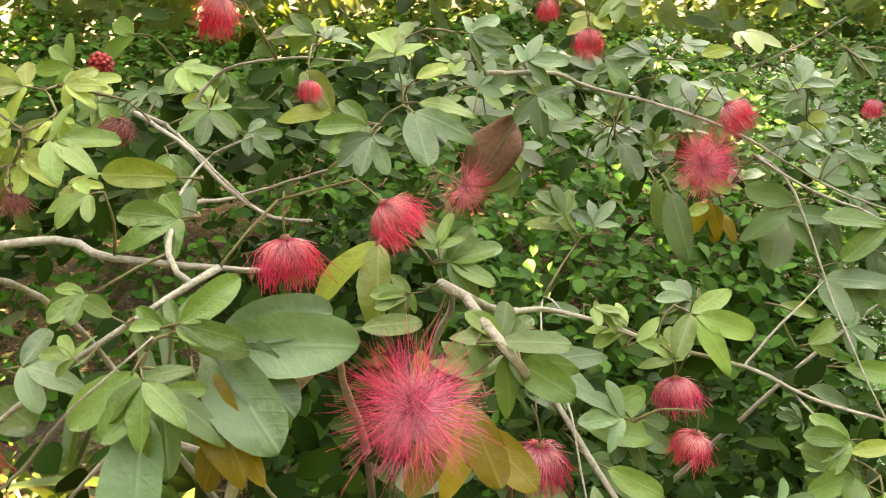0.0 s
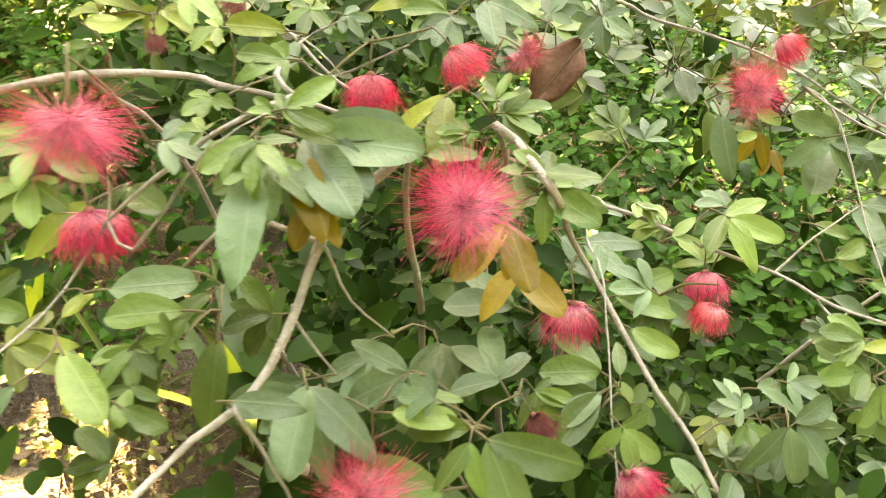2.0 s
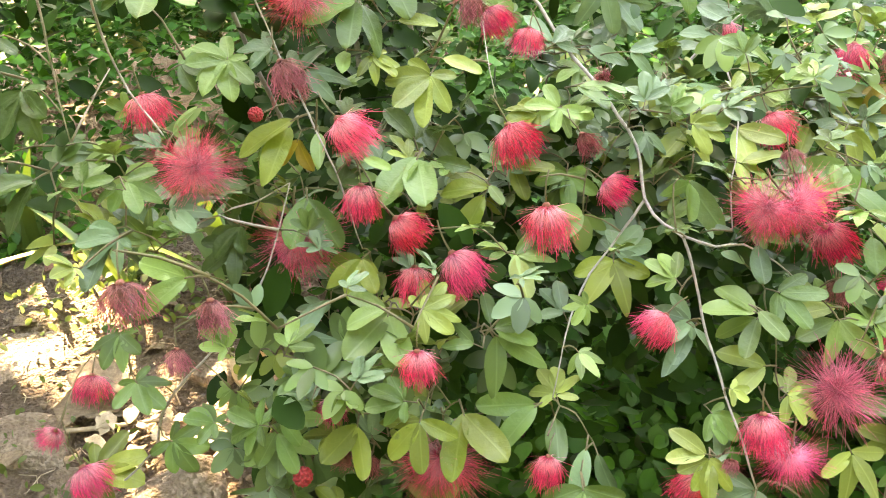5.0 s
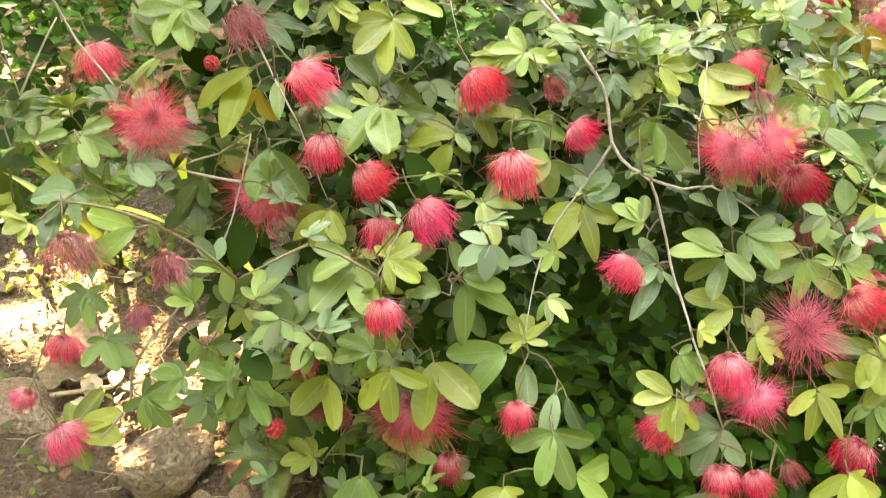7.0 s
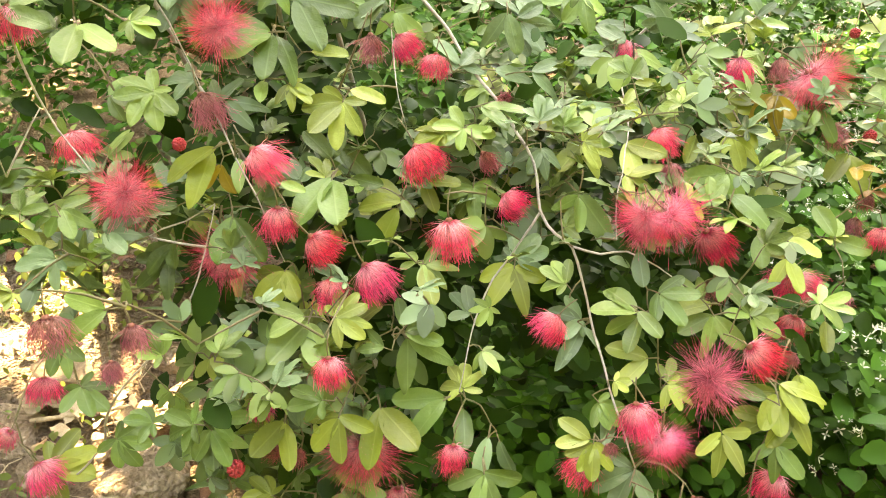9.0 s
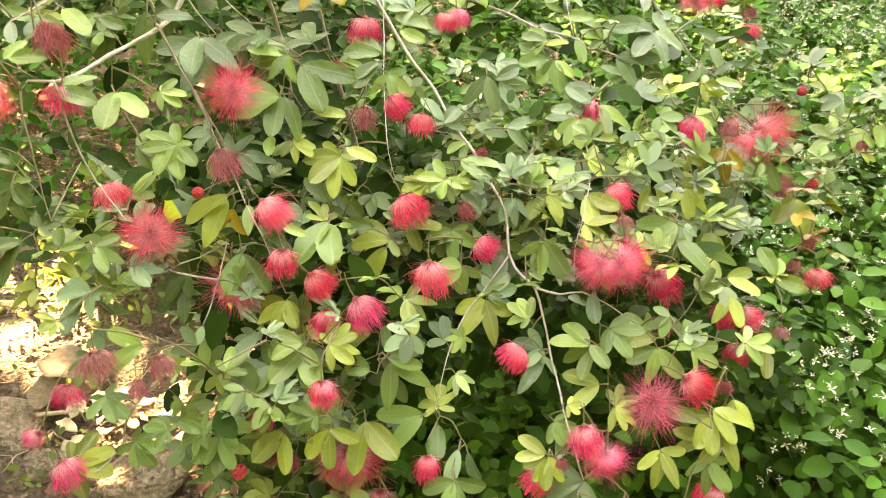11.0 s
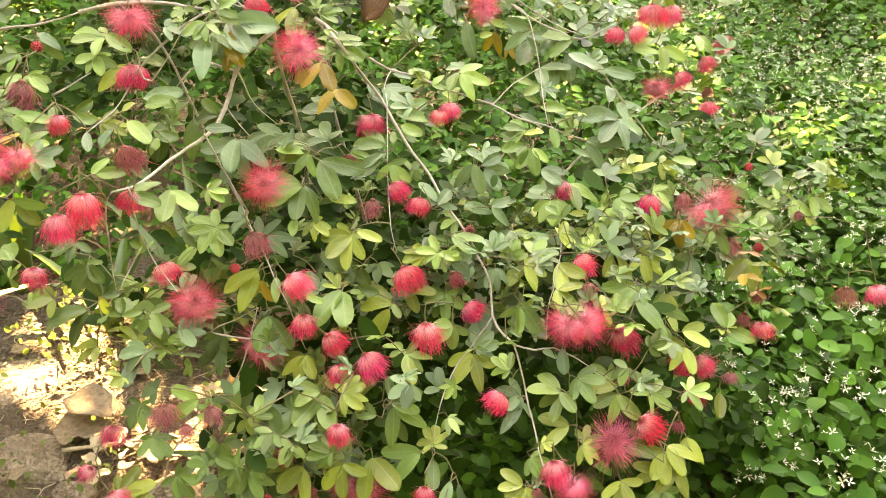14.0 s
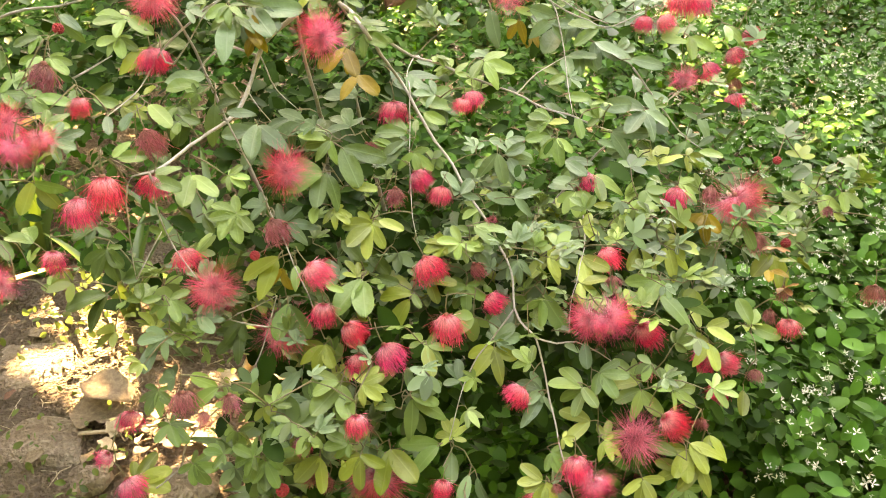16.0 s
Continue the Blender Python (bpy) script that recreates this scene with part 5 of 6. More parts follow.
# stems from the ground to the boughs
STEMS = (
    (0.0070, 0.0030, (-0.10, 1.38, -0.03), (-0.13, 1.30, 0.35), (-0.17, 1.10, 0.75), (-0.175, 1.00, 1.02), (-0.18, 0.93, 1.13), (-0.172, 0.859, 1.199)),
    (0.0066, 0.0028, (-0.08, 1.40, -0.03), (-0.06, 1.34, 0.40), (-0.10, 1.16, 0.80), (-0.13, 1.00, 1.08), (-0.12, 0.96, 1.16), (-0.129, 0.894, 1.206)),
    (0.0056, 0.0025, (-0.12, 1.41, -0.03), (-0.22, 1.33, 0.45), (-0.30, 1.08, 0.90), (-0.34, 0.98, 1.14), (-0.359, 0.901, 1.219)),
    (0.0056, 0.0022, (-0.05, 1.41, -0.03), (0.10, 1.36, 0.50), (0.25, 1.28, 0.85), (0.45, 1.32, 1.02)),
)
for r0, r1, *pts in STEMS:
    branch(1.25 * r0, r1, *pts)

# further small leaves along the front of the crown
front = np.array([e for e in ENDS])
blooms, wood = np.array(BLOOMS), np.array(WOOD)
made = 0
while made < 260:
    at = front[int(rng.integers(len(front)))] + np.array([rng.normal(0, 0.04), rng.uniform(-0.012, 0.03), rng.normal(0, 0.04)])
    if np.linalg.norm(at - np.array([-0.14, 0.59, 1.36])) < (0.61 if at[2] > 1.0 else 0.48) or at[2] > 1.19 or (at[2] < 0.84 and (at[0] > -0.06 or at[0] < -0.27)) or np.linalg.norm(blooms - at, axis=1).min() < 0.036 or np.linalg.norm(wood - at, axis=1).min() < 0.016 or (-0.06 < at[0] < 0.36 and at[1] > 1.04 and at[2] < 1.16) or (at[0] > -0.06 and at[1] > 0.88 and at[2] > 0.96 and rng.uniform() < 0.65):
        continue
    kinds, tints = (FOUR, SIX, SIX, FOUR, PAIR), "bbbggbbldl" if at[0] > 0.0 or at[2] > 0.92 else "ggbbbllLod"
    spray(kinds[int(rng.integers(5))], tints[int(rng.integers(10))], *(float(v) for v in at), rng.normal(38, 14), rng.normal(0, 14), rng.uniform(0, 360), rng.uniform(0.018, 0.029))
    made += 1

# inner foliage, set back from the front of the crown, coloured dark as shade
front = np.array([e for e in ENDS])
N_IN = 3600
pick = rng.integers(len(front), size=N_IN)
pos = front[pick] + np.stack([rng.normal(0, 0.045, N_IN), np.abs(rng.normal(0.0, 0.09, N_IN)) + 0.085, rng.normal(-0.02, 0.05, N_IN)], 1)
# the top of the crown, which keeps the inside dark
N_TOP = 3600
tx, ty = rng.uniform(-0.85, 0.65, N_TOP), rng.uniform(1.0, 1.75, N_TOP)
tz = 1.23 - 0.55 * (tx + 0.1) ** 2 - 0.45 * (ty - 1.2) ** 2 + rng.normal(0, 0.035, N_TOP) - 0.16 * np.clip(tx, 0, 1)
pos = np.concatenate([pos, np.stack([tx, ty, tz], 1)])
# a lower layer under the open side, its shade in the colour too
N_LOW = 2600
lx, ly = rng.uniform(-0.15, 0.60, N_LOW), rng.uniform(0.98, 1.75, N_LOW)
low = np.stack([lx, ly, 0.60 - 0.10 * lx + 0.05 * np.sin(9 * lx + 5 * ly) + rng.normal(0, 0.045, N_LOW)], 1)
keep = (pos[:, 1] < 1.8) & (pos[:, 2] > 0.25)
# the crown is open on its right, where the branches stand out against the herb
hollow = (pos[:, 0] > -0.12) & (pos[:, 2] > 0.86) & (pos[:, 1] > 0.93)
keep &= ~hollow | (rng.uniform(0, 1, len(pos)) < 0.10)
keep &= pos[:, 0] < 0.46
keep &= np.linalg.norm(pos - np.array([-0.12, 0.57, 1.34]), axis=1) > 0.50
# thin at the upper left, where the far bushes shine through
keep &= (pos[:, 0] > 0.0) | (pos[:, 2] < 1.20) | (rng.uniform(0, 1, len(pos)) < 0.30)
keep &= (pos[:, 2] > 0.88) | (pos[:, 0] > -0.28)
keep &= (pos[:, 2] < 1.08) | (pos[:, 1] > 1.38) | ((pos[:, 1] > 1.16) & (rng.uniform(0, 1, len(pos)) < 0.6))
# another dark-coloured layer at the left, standing in for shade between the leaves
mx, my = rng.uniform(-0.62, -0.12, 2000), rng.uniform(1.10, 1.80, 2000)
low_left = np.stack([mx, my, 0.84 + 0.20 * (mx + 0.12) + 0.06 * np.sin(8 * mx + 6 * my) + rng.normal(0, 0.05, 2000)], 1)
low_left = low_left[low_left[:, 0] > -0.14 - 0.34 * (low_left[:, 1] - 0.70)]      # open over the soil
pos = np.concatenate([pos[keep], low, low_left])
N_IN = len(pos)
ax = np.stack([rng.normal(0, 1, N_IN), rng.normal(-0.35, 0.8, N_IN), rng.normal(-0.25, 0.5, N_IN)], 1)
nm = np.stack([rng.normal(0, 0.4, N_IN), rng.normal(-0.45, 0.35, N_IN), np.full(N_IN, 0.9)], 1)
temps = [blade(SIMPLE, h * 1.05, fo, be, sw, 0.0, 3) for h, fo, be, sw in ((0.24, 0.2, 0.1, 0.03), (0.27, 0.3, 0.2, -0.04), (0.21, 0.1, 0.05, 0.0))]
inner = child("inner_foliage", scatter("inner_foliage", temps, pos - np.array(shrub.location), ax, nm, rng.uniform(0.022, 0.044, N_IN), INNER_SHADE), shrub)
tagged(inner, "leaflets inside the crown, shade put into their dark green", kind="stuff")

# further leaves between the nearest ones, four leaflets each
BACK = {"b": 60, "g": 30, "d": 20, "l": 14}
wood = np.array(WOOD)
for key, share in (("g", 130), ("l", 105), ("b", 135), ("L", 40), ("o", 52), ("d", 60)):
    k = rng.integers(len(front), size=share)
    base = front[k] + np.stack([rng.normal(0, 0.035, share), rng.uniform(0.012, 0.055, share), rng.normal(-0.005, 0.035, share)], 1)
    clear = np.linalg.norm(base[:, None] - wood[None], axis=2).min(1) > 0.030
    base = base[clear]
    far_off = np.linalg.norm(base - np.array([-0.12, 0.57, 1.34]), axis=1) > np.where(base[:, 2] > 1.0, 0.61, 0.50)
    base = base[far_off]
    base = base[(base[:, 2] > 0.84) | ((base[:, 0] > -0.30) & (base[:, 0] < 0.0))]     # open towards the soil and the dark inside
    base = base[~((base[:, 0] > -0.06) & (base[:, 0] < 0.36) & (base[:, 1] > 1.04) & (base[:, 2] < 1.16))]
    if key in BACK:                                        # leaves on the far top of the crown
        m = BACK[key]
        bx, by = rng.uniform(-0.16, 0.50, m), rng.uniform(1.18, 1.75, m)
        base = np.concatenate([base, np.stack([bx, by, 1.20 - 0.12 * bx - 0.10 * (by - 1.2) + rng.normal(0, 0.035, m)], 1)])
    share = len(base)
    head = rng.uniform(0, 2 * math.pi, share)
    nn = np.stack([rng.normal(0, 0.25, share), rng.normal(-0.55, 0.2, share), rng.normal(0.8, 0.15, share)], 1)
    nn /= np.linalg.norm(nn, axis=1)[:, None]
    a1 = np.cross(nn, np.array([1.0, 0.0, 0.0]))
    a1 /= np.linalg.norm(a1, axis=1)[:, None]
    a2 = np.cross(nn, a1)
    size = rng.uniform(0.017, 0.034, share)
    P, A, Nn, S = [], [], [], []
    for turn, long, shift in FOUR:
        th = head + radians(turn) + rng.normal(0, 0.08, share)
        P.append(base)
        A.append(np.cos(th)[:, None] * a1 + np.sin(th)[:, None] * a2 + rng.normal(0, 0.1, (share, 3)))
        Nn.append(nn + rng.normal(0, 0.12, (share, 3)))
        S.append(size * long)
    me = scatter("leaf_spray", temps, np.concatenate(P) - np.array(shrub.location), np.concatenate(A), np.concatenate(Nn), np.concatenate(S), CROWN[key])
    tagged(child("leaf_spray", me, shrub), "small leaves between the larger ones", kind="stuff")
    ENDS.extend(list(base))

# twigs: each leaf and flower joined to the nearest wood
nodes = np.array(WOOD)
todo = np.array(ENDS)
lists = []
near = np.linalg.norm(todo[:, None] - nodes[None], axis=2)
best, dist = near.argmin(1), near.min(1)
link = nodes[best].copy()
left = np.ones(len(todo), bool)
for step in range(len(todo)):
    i = int(np.where(left, dist, 9e9).argmin())
    a, b = link[i], todo[i]
    gap = np.linalg.norm(b - a)
    left[i] = False
    if gap > 0.004:
        mid = (a + b) / 2 + np.array([0, 0.07 * gap, 0.05 * gap]) + rng.normal(0, 0.04 * gap, 3)
        pts = curve_through([a, mid, b], 0.02)
        lists.append(tube(np.array(pts) - np.array(shrub.location), 0.0011 if gap > 0.04 else 0.0008, 0.0006, 5))
        new_nodes = np.array(pts[1:])
        d = np.linalg.norm(todo[:, None] - new_nodes[None], axis=2)
        closer = d.min(1) < dist
        link[closer] = new_nodes[d.argmin(1)[closer]]
        dist = np.minimum(dist, d.min(1))
twigs = child("fine_twig_net", mesh_from("fine_twig_net", *joined(lists), TWIG), shrub)
tagged(twigs, "thin green-brown twigs", kind="stuff")


# ---------------------------------------------------------------- undergrowth
def smooth(a, b, v):
    t = np.clip((v - a) / (b - a), 0, 1)
    return t * t * (3 - 2 * t)


def herb_top(x, y):
    """Height of the herb's upper leaves above the soil."""
    open_soil = smooth(-0.34, 0.10, x - 0.25 * (1.2 - y) + 0.10 * np.sin(5.3 * y + 1) + 0.05 * np.sin(13 * y))
    back = smooth(2.3, 3.0, y + 0.18 * np.sin(3.1 * x) + 0.08 * np.sin(8 * x + 1))
    cover = np.maximum(open_soil * np.maximum(smooth(0.42, 0.66, x + 0.06 * np.sin(7 * y)), smooth(0.84, 1.06, y + 0.06 * np.sin(9 * x))), back)
    cover = cover * smooth(0.60, 0.92, y + 0.10 * np.sin(4.3 * x) + 0.05 * np.sin(11 * x)) * smooth(3.6, 2.6, x + 0.3 * np.sin(3.7 * y))
    return cover * (0.62 + 0.38 * np.maximum(smooth(0.25, 0.62, x), smooth(1.7, 2.3, y))) * (0.50 + 0.13 * (y - 1.0) + 0.05 * np.sin(3.1 * x + 1.7 * y) + 0.03 * np.sin(9 * x - 5 * y))


def herb(name, count, x0, x1, y0, y1, size, temps, deep, mat, label):
    x, y = rng.uniform(x0, x1, count), rng.uniform(y0, y1, count)
    top = herb_top(x, y)
    ok = top > 0.12
    x, y, top = x[ok], y[ok], top[ok]
    n = len(x)
    z = np.maximum(top - deep * rng.uniform(0, 1, n) ** 1.3, 0.03)
    a = np.stack([rng.normal(0, 1, n), rng.normal(-0.3, 1, n), rng.normal(-0.2, 0.35, n)], 1)
    nn = np.stack([rng.normal(0, 0.45, n), rng.normal(-0.25, 0.45, n), np.ones(n)], 1)
    ob = new(name, scatter(name, temps, np.stack([x, y, z], 1), a, nn, size * rng.uniform(0.6, 1.25, n), mat))
    return tagged(ob, label, "undergrowth", kind="stuff")


OV = [blade(SIMPLE, h, fo, be, sw, 0.0, 3) for h, fo, be, sw in ((0.30, 0.25, 0.15, 0.03), (0.26, 0.15, 0.22, -0.03), (0.34, 0.35, 0.05, 0.0))]
FEW = [blade(((0.0, 0.05), (0.35, 0.95), (0.7, 0.75), (1.0, 0.05)), h, 0.25, 0.15, 0.0, 0.0, 3) for h in (0.30, 0.26, 0.34)]
herb("undergrowth", 9000, 1.5, 3.2, 0.45, 2.2, 0.040, OV, 0.45, HERB, "green herb bed beside the shrub")
herb("undergrowth", 30000, -0.6, 1.5, 0.45, 2.2, 0.043, OV, 0.50, HERB, "knee-high green herb with oval leaves behind the shrub")
herb("undergrowth", 60000, -3.4, 4.2, 2.0, 4.6, 0.050, FEW, 0.40, HERB, "green herb bed behind the shrub")
# taller bushes behind
n = 30000
bx, by = rng.uniform(-7, 8, n), rng.uniform(3.8, 7.5, n)
bz = 0.4 + rng.uniform(0, 1, n) ** 0.8 * (2.0 + 0.35 * np.sin(1.7 * bx) + 0.25 * np.sin(4.3 * bx + by)) * smooth(3.6, 5.0, by)
bushes = new("far_bushes", scatter("far_bushes", FEW, np.stack([bx, by, bz], 1), rng.normal(0, 1, (n, 3)) + [0, -0.4, -0.4], rng.normal(0, 0.5, (n, 3)) + [0, -0.5, 0.8], rng.uniform(0.08, 0.16, n), FAR))
tagged(bushes, "leafy green bushes at the back of the garden", "bushes", kind="stuff")

# unseen hedge round the sides and behind the path, added to block low sky
n = 34000
az, hh = rng.uniform(radians(-35), radians(215), n), rng.uniform(0, 1, n)
rad = 4.6 + 0.5 * np.sin(5 * az) + rng.normal(0, 0.25, n)
hp = np.stack([rad * np.cos(-az), 1.0 + rad * np.sin(-az), 0.05 + hh * (6.6 + 0.6 * np.sin(7 * az) + 0.4 * np.sin(17 * az))], 1)
hn = np.stack([-np.cos(az), np.sin(az), np.full(n, 0.5)], 1) + rng.normal(0, 0.4, (n, 3))
hedge = new("hedge", scatter("hedge", FEW, hp, rng.normal(0, 1, (n, 3)) + [0, 0, -0.5], hn, rng.uniform(0.16, 0.30, n), BLOCK_LEAF))
tagged(hedge, "unseen tall green hedge, added to block low skylight", "hedge", kind="stuff")

# white blossoms in the herb
petal = [(np.array([(0.0, 0.0, 0.0), (0.17, 0.60, 0.06), (0.0, 1.0, 0.02), (-0.17, 0.60, 0.06)]), [(0, 1, 2, 3)])]
cl = []
for k in range(2000):
    if k < 130:
        x, y = rng.uniform(0.52, 1.25), rng.uniform(0.85, 1.35)
    else:
        y = 1.45 + 2.6 * rng.uniform() ** 1.1
        x = rng.uniform(0.52 + 0.08 * y, 0.9 + 0.75 * y)
    top = float(herb_top(np.array([x]), np.array([y]))[0]) + rng.uniform(-0.03, 0.05)
    for j in range(int(rng.integers(2, 8))):
        cl.append((x + rng.normal(0, 0.014), y + rng.normal(0, 0.014), top + rng.normal(0, 0.011)))
cl = np.array(cl)
PET = 4
cp = np.repeat(cl, PET, 0)
ang = np.tile(np.arange(PET) * 2 * math.pi / PET, len(cl)) + np.repeat(rng.uniform(0, 6, len(cl)), PET)
up = np.repeat(rng.normal(0, 0.8, (len(cl), 3)) + [0, -0.3, 0.8], PET, 0)
up /= np.linalg.norm(up, axis=1)[:, None]
s1 = np.cross(up, np.array([0.2, 0.9, 0.3]))
s1 /= np.linalg.norm(s1, axis=1)[:, None]
pax = np.cos(ang)[:, None] * s1 + np.sin(ang)[:, None] * np.cross(up, s1) + rng.uniform(0.0, 1.1, (len(up), 1)) * up
blossoms = new("white_blossoms", scatter("white_blossoms", petal, cp, pax, up, np.repeat(rng.uniform(0.0035, 0.009, len(cl)) * np.where(cl[:, 1] < 1.36, 1.25, 1.0), PET), WHITE))
tagged(blossoms, "tiny white blossoms in loose clusters over the herb", "flowers", kind="stuff")


# ---------------------------------------------------------------- soil, stones and litter
def stone(x, y, z, a, b, c, turn, seed, words):
    bm = bmesh.new()
    bmesh.ops.create_icosphere(bm, subdivisions=4, radius=1.0)
    for v in bm.verts:
        p = v.co.copy()
        # flattened faces, then a rough skin
        for k in range(10):
            r = random.Random(seed * 31 + k)
            d = Vector((r.gauss(0, 1), r.gauss(0, 1), r.gauss(0, 0.8))).normalized()
            cut = 0.58 + 0.22 * r.random()
            over = p.dot(d) - cut
            if over > 0:
                p -= d * over * 0.96
        p += p.normalized() * (0.07 * noise.noise(p * 2.3 + Vector((seed, 0, 0))) + 0.025 * noise.noise(p * 9 + Vector((0, seed, 0))))
        v.co = (p.x * a, p.y * b, p.z * c)
    me = bpy.data.meshes.new("stone")
    bm.to_mesh(me)
    bm.free()
    me.materials.append(STONE)
    me.polygons.foreach_set("use_smooth", [True] * len(me.polygons))
    ob = new("stone", me)
    ob.matrix_world = pose(x, y, z, 0, 0, turn)
    return tagged(ob, words, "stone", "stones on the soil")


stone(-0.60, 1.25, 0.030, 0.130, 0.090, 0.080, 15, 4, "pale brown angular stone half in sun on the soil")
stone(-1.02, 1.44, -0.004, 0.15, 0.10, 0.030, -20, 8, "flat brown slab of stone sunk in the soil")
stone(-0.84, 1.30, 0.015, 0.06, 0.050, 0.035, 40, 5, "small brown stone on the soil")
stone(-1.22, 1.76, -0.004, 0.20, 0.15, 0.030, 10, 12, "flat pale slab of stone in full sun")
stone(-1.36, 1.55, 0.000, 0.12, 0.08, 0.028, 60, 17, "flat brown stone beside the sunlit slab")
stone(-0.45, 1.62, 0.035, 0.09, 0.07, 0.055, 70, 14, "brown stone behind the shrub's stems")
stone(-0.66, 1.66, 0.020, 0.06, 0.05, 0.035, 25, 21, "small pale stone in the sun")
stone(-0.36, 1.22, 0.015, 0.045, 0.035, 0.035, 5, 23, "small reddish stone under the strap leaves")

# crumbs of soil and gravel
n = 1800
cx, cy = rng.uniform(-1.7, -0.1, n), rng.uniform(1.0, 2.4, n)
cr = rng.uniform(0.002, 0.009, n) * rng.uniform(0.5, 1.0, n)
lists = []
for x, y, r in zip(cx, cy, cr):
    o = np.array([x, y, relief(x, y) + r * 0.4])
    q = rng.uniform(0.6, 1.3, (6, 1)) * np.array([(1, 0, 0), (0, 1, 0), (-1, 0, 0), (0, -1, 0), (0, 0, 0.8), (0, 0, -0.8)]) * r
    lists.append(([o + v for v in q], [(0, 1, 4), (1, 2, 4), (2, 3, 4), (3, 0, 4), (1, 0, 5), (2, 1, 5), (3, 2, 5), (0, 3, 5)]))
crumbs = new("soil_crumbs", mesh_from("soil_crumbs", *joined(lists), SOIL, False))
tagged(crumbs, "loose crumbs of brown soil and gravel", "gravel", kind="stuff")


def thick_leaf(name, mat, rows, half, x, y, z, rx, ry, rz, size, words, cat, fold=0.25, bend=0.3, wave=0.05):
    bv, bf = blade(rows, half, fold, bend, 0.06, wave, 9)
    me = mesh_from(name, bv, bf, mat)
    ob = new(name, me)
    ob.matrix_world = pose(x, y, z, rx, ry, rz) @ Matrix.Scale(size, 4)
    so = ob.modifiers.new("thickness", "SOLIDIFY")
    so.thickness = 0.008
    return tagged(ob, words, cat)


LONG = tuple((t, math.sin(math.pi * min(1, t * 0.97 + 0.03)) ** 0.7 if t < 1 else 0.03) for t in np.linspace(0, 1, 15))
thick_leaf("dry_leaf", DRY, LONG, 0.36, -0.95, 1.56, 0.10, 8, 6, -100, 0.15, "curled dry tan leaf on the soil", "leaf", wave=0.04)
for k in range(60):
    x, y = rng.uniform(-1.5, -0.25), rng.uniform(1.1, 2.3)
    thick_leaf("dry_leaf", DRY if k % 3 else RUST, LONG, rng.uniform(0.22, 0.36), x, y, 0.022 + rng.uniform(0, 0.02), rng.normal(6, 8), rng.normal(0, 12), rng.uniform(0, 360), rng.uniform(0.035, 0.08),
               "small curled brown dry leaf on the soil", "leaf", wave=0.06)["group"] = "leaf litter"


LOBED = ((0.0, 0.10), (0.10, 0.55), (0.22, 0.95), (0.34, 1.0), (0.42, 0.62), (0.50, 0.58), (0.62, 0.86), (0.74, 0.78), (0.82, 0.42), (0.92, 0.34), (1.0, 0.05))
thick_leaf("dry_leaf", DRY, LOBED, 0.42, -0.97, 1.50, 0.045, 4, 8, -80, 0.15, "large lobed grey-brown dry leaf flat on the soil", "leaf", wave=0.04, bend=0.10)
for k in range(34):
    x, y = rng.normal(-0.66, 0.10), rng.normal(1.44, 0.06)
    thick_leaf("dry_leaf", CANE if k % 3 else DRY, LONG if k % 2 else LOBED, rng.uniform(0.20, 0.36), x, y, 0.02 + rng.uniform(0, 0.035), rng.normal(10, 12), rng.normal(0, 16), rng.uniform(0, 360), rng.uniform(0.03, 0.07),
               "bleached curled dry leaf in a sunlit heap", "leaf", wave=0.06)["group"] = "bleached leaf heap"
# one long strap leaf, coloured yellow, in the sun patch
thick_leaf("lone_strap_leaf", YELLOW_STRAP, LONG, 0.10, -1.27, 2.12, 0.13, -4, 10, 122, 0.26, "long yellow strap leaf in full sun", "leaf", wave=0.01, bend=0.1)


dead = thick_leaf("dead_leaf", RUST, LONG, 0.32, -0.055, 1.190, 1.205, -41, -27, 159, 0.066, "broad rust-brown dead leaf caught among the twigs", "leaf", wave=0.12, bend=0.35)
child("midrib", mesh_from("midrib", *tube([(0.06 * t * t, t, 0.012 - 0.35 * t * t) for t in np.linspace(-0.15, 0.97, 12)], 0.016, 0.004, 6), TWIG), dead)


def stick(points, r0, r1, mat, words):
    ob = new("stick", mesh_from("stick", *tube(curve_through(points, 0.02), r0, r1, 8, 0.06, rng), mat))
    return tagged(ob, words, "stick")


stick(((-0.45, 1.60, 0.32), (-0.48, 1.63, 0.22), (-0.52, 1.67, 0.12), (-0.57, 1.72, 0.015)), 0.016, 0.015, CANE, "pale cut cane leaning on the soil")
stick(((-0.62, 1.70, 0.02), (-0.52, 1.58, 0.035), (-0.42, 1.50, 0.02)), 0.028, 0.022, CANE, "split pale wood lying in the sun")
stick(((-0.92, 1.44, 0.03), (-0.80, 1.445, 0.045), (-0.66, 1.50, 0.03)), 0.006, 0.004, CANE, "thin pale dead twig on the soil")
stick(((-1.20, 2.15, 0.02), (-1.05, 1.95, 0.05), (-0.98, 1.80, 0.015)), 0.006, 0.004, CANE, "thin pale dead twig on the soil")


TORN = [blade(((0.0, 0.3), (0.3, 0.9), (0.45, 0.4), (0.75, 0.8), (1.0, 0.15)), h, fo, be, sw, 0.05, 3) for h, fo, be, sw in ((0.30, 0.6, 0.3, 0.2), (0.16, 0.5, -0.3, -0.25), (0.40, -0.5, 0.4, 0.1))]
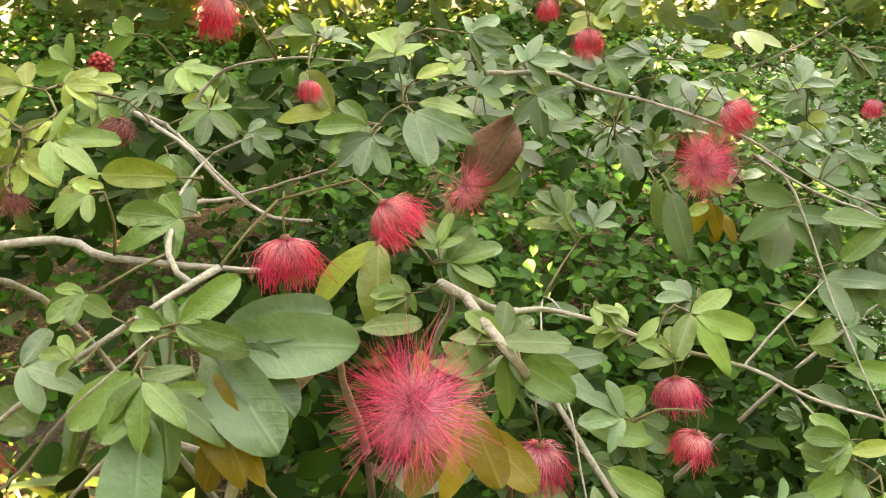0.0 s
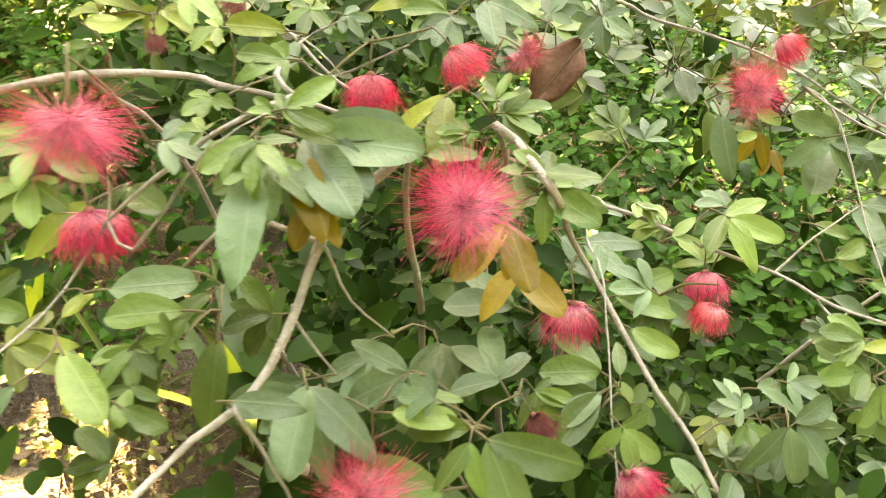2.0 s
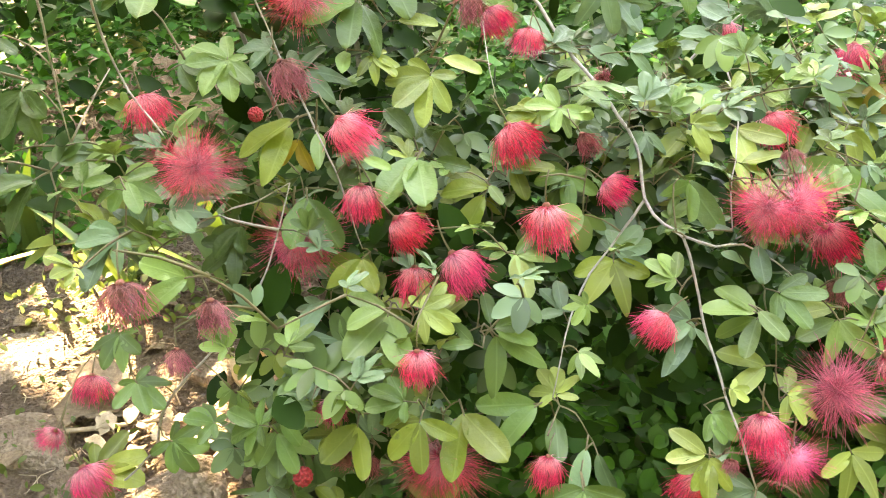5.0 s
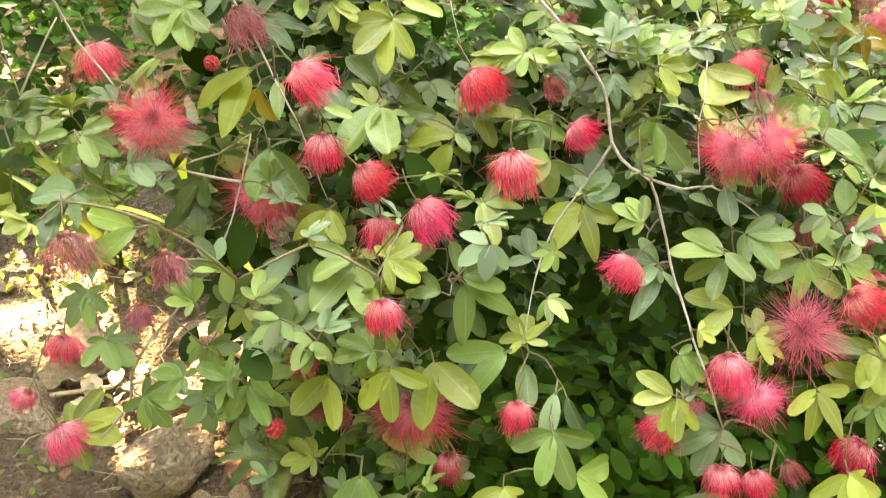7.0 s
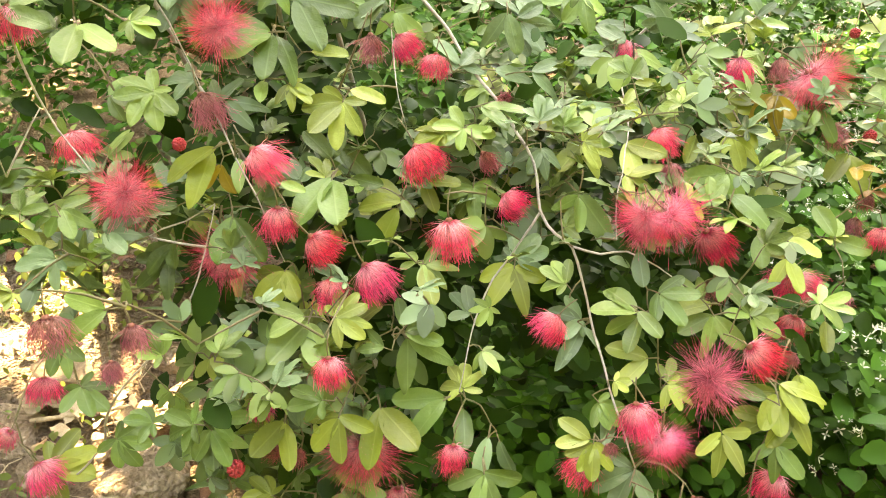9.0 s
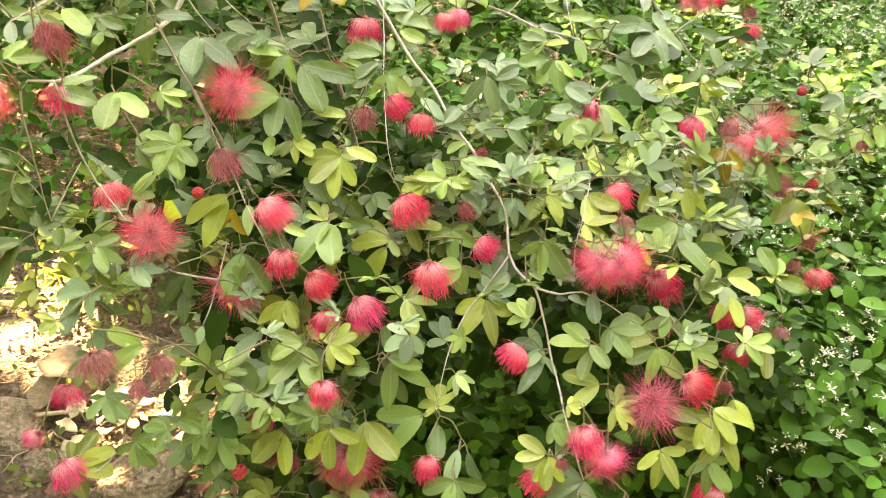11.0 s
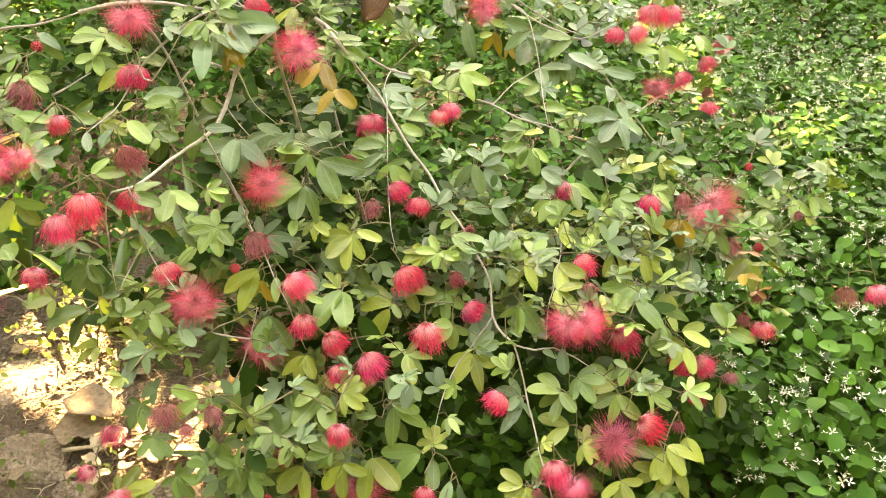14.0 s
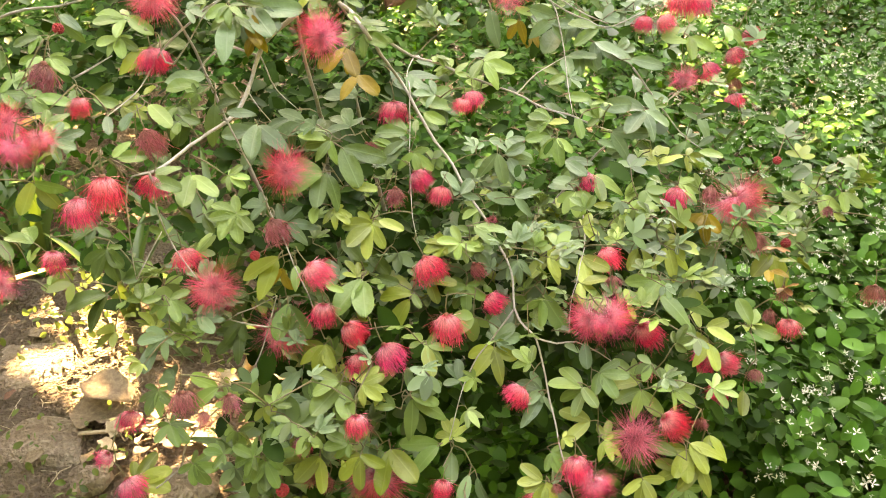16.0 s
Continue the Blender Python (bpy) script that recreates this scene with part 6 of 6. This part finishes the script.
# fragments of dry leaves and straw over the soil
n = 1500
fx, fy = rng.uniform(-1.6, -0.2, n), 1.05 + 1.25 * rng.uniform(0, 1, n)
fz = np.array([relief(a, b) for a, b in zip(fx, fy)]) + rng.uniform(0.003, 0.014, n)
bits = new("leaf_fragments", scatter("leaf_fragments", TORN, np.stack([fx, fy, fz], 1), rng.normal(0, 1, (n, 3)) * [1, 1, 0.25], rng.normal(0, 0.45, (n, 3)) + [0, 0, 1], rng.uniform(0.006, 0.026, n) * rng.uniform(0.5, 1, n), DRY))
tagged(bits, "brittle tan fragments of dry leaves on the soil", "litter", kind="stuff")
lists = []
for k in range(170):
    x, y, a, long = rng.uniform(-1.5, -0.3), rng.uniform(1.1, 2.1), rng.uniform(0, 6.283), rng.uniform(0.02, 0.11)
    o, d = np.array([x, y, relief(x, y) + 0.006]), np.array([math.cos(a), math.sin(a), rng.normal(0.05, 0.12)])
    s = rng.normal(0, 0.12 * long, 3)
    lists.append(tube([o - d * long / 2, o + s * [1, 1, 0.3], o + d * long / 2], rng.uniform(0.0008, 0.0022), 0.0007, 5))
straw = new("straw", mesh_from("straw", *joined(lists), CANE))
tagged(straw, "scattered pale straw and broken twigs on the soil", "litter", kind="stuff")

# small weeds between the stones
n = 1000
wx, wy = rng.uniform(-1.25, -0.30, n), rng.uniform(1.05, 2.35, n)
spot = np.sin(7 * wx + 2) * np.sin(6 * wy) > 0.15
wx, wy = wx[spot], wy[spot]
n = len(wx)
weeds = new("weeds", scatter("weeds", OV, np.stack([wx, wy, 0.03 + 0.10 * rng.uniform(0, 1, n) ** 2], 1), rng.normal(0, 1, (n, 3)) + [0, 0, 0.3], rng.normal(0, 0.4, (n, 3)) + [0, -0.2, 1], rng.uniform(0.010, 0.028, n), FAR))
n = 260
wx, wy = rng.uniform(-1.22, -0.78, n), rng.uniform(1.78, 2.12, n)
sprigs = new("weeds", scatter("weeds", OV, np.stack([wx, wy, 0.02 + 0.16 * rng.uniform(0, 1, n)], 1), rng.normal(0, 1, (n, 3)) + [0, 0, 0.5], rng.normal(0, 0.5, (n, 3)) + [0, -0.3, 1], rng.uniform(0.014, 0.034, n), FAR))
tagged(sprigs, "yellow-green sprigs of weed in the sun", "weeds", kind="stuff")
tagged(weeds, "small yellow-green weeds among the stones", "weeds", kind="stuff")


def strap_plant(x, y, blades, long, wide, seed, words, least=0.25, most=0.75):
    r = random.Random(seed)
    plant = tagged(new("strap_leaf_plant"), words, "plant")
    plant.location = (x, y, 0.0)
    for k in range(blades):
        a, lean = r.uniform(0, 360), r.uniform(least, most)
        n, L, w = 14, long * r.uniform(0.7, 1.1), wide * r.uniform(0.8, 1.1)
        verts, faces = [], []
        for i in range(n):
            t = i / (n - 1)
            out, up = L * lean * t ** 1.3, L * (t - 0.55 * lean * t ** 2.4)
            for u in (-1, -0.5, 0, 0.5, 1):
                verts.append((u * w * (1 - t ** 3) ** 0.8 + 0.0005 * u, out, up + 0.25 * abs(u) * w))
        for i in range(n - 1):
            for c in range(4):
                q = i * 5 + c
                faces.append((q, q + 1, q + 6, q + 5))
        child("strap_leaf", mesh_from("strap_leaf", verts, faces, STRAP), plant, pose(r.uniform(-0.02, 0.02), r.uniform(-0.02, 0.02), 0, 0, 0, a))
    return plant


strap_plant(-1.02, 2.02, 7, 0.50, 0.020, 3, "clump of upright green strap leaves in the sun")
strap_plant(-0.30, 1.55, 8, 0.50, 0.018, 5, "clump of green strap leaves under the shrub")
strap_plant(-0.33, 1.25, 11, 0.40, 0.023, 9, "clump of broad green strap leaves beside the stones", 0.6, 1.0)
strap_plant(-0.25, 1.17, 8, 0.36, 0.022, 23, "clump of broad arching strap leaves under the shrub", 0.6, 1.0)
strap_plant(-0.68, 1.98, 10, 0.68, 0.022, 17, "tall clump of bright strap leaves catching the sun")
strap_plant(-1.45, 2.30, 9, 0.60, 0.022, 12, "clump of strap leaves at the edge of the soil")

# ---------------------------------------------------------------- a tree added out of view above to shade the place
tree = tagged(new("shade_tree"), "unseen tall broad-leaved tree, added to shade the shrub", "tree")
tree.location = (-3.4, 7.2, 0.0)
v, f = tube(curve_through([(0, 0, -0.1), (0.1, 0, 1.5), (0.0, -0.3, 3.2), (0.5, -0.8, 5.0)], 0.3), 0.17, 0.09, 12)
child("trunk", mesh_from("trunk", v, f, BARK), tree)
mid = np.array([0.1, 0.9, 0.8]) + 6.2 * np.array(SUN)
e1 = np.array([SUN.y, -SUN.x, 0.0])
e1 /= np.linalg.norm(e1)
e2 = np.cross(np.array(SUN), e1)
e2 *= np.sign(e2[2])
n = 100000
u, w = rng.uniform(-4.5, 6.0, n), rng.uniform(-5.0, 1.7, n)
# holes set where sun patches should fall on soil, plants and far bushes
GAPS = ((-1.20, 1.76, 0.02, 0.03), (-1.12, 2.02, 0.02, 0.02), (-0.76, 1.42, 0.03, 0.05), (-0.62, 1.42, 0.03, 0.07), (-0.52, 1.52, 0.04, 0.05), (-0.66, 1.62, 0.05, 0.05), (-0.62, 1.31, 0.12, -0.045), (1.35, 4.7, 0.9, 0.25), (0.75, 4.75, 0.95, 0.2), (-0.66, 1.92, 0.42, 0.0), (-0.98, 1.96, 0.10, -0.02), (-1.9, 4.6, 1.4, 0.45), (-0.9, 4.9, 1.5, 0.40), (-2.8, 4.8, 1.3, 0.45), (-1.35, 2.25, 0.25, 0.10), (0.10, 2.3, 0.6, -0.03), (0.45, 2.6, 0.62, -0.02), (0.95, 2.7, 0.62, 0.0), (-0.6, 2.7, 0.6, 0.0), (0.9, 3.4, 0.8, 0.02), (-0.2, 3.4, 0.8, 0.03))
ok = (u < 1.3) | (rng.uniform(0, 1, n) < 0.20)            # thinned so that sun dapples the herb on the right
for gx, gy, gz, gr in GAPS:
    d = np.array([gx, gy, gz]) - mid
    rag = 1 + 0.35 * np.sin(5 * np.arctan2(w - d @ e2, u - d @ e1) + 9 * gx)
    ok &= np.hypot(u - d @ e1, w - d @ e2) > (gr + 0.16) * rag
u, w = u[ok], w[ok]
n = len(u)
cp = mid + u[:, None] * e1 + w[:, None] * e2 + (rng.normal(0, 0.45, n) + 0.8 * np.sin(1.3 * u + 0.5) * np.cos(1.1 * w))[:, None] * np.array(SUN)
crown = child("crown", scatter("crown", FEW, cp - np.array(tree.location), rng.normal(0, 1, (n, 3)), np.array(SUN) + rng.normal(0, 0.35, (n, 3)), rng.uniform(0.13, 0.24, n), BLOCK_LEAF), tree)
tagged(crown, kind="stuff")
limbs = []
for a in np.linspace(-3, 4.8, 12):
    limbs.append(tube(np.array(curve_through([(0.0, -0.3, 3.2), tuple((mid + 0.5 * a * e1 - np.array(tree.location)) * 0.7 + np.array([0, 0, 1.0])), tuple(mid + a * e1 + rng.uniform(-1.5, 2) * e2 - np.array(tree.location))], 0.3)), 0.05, 0.015, 6))
tagged(child("limbs", mesh_from("limbs", *joined(limbs), BARK), tree), kind="stuff")
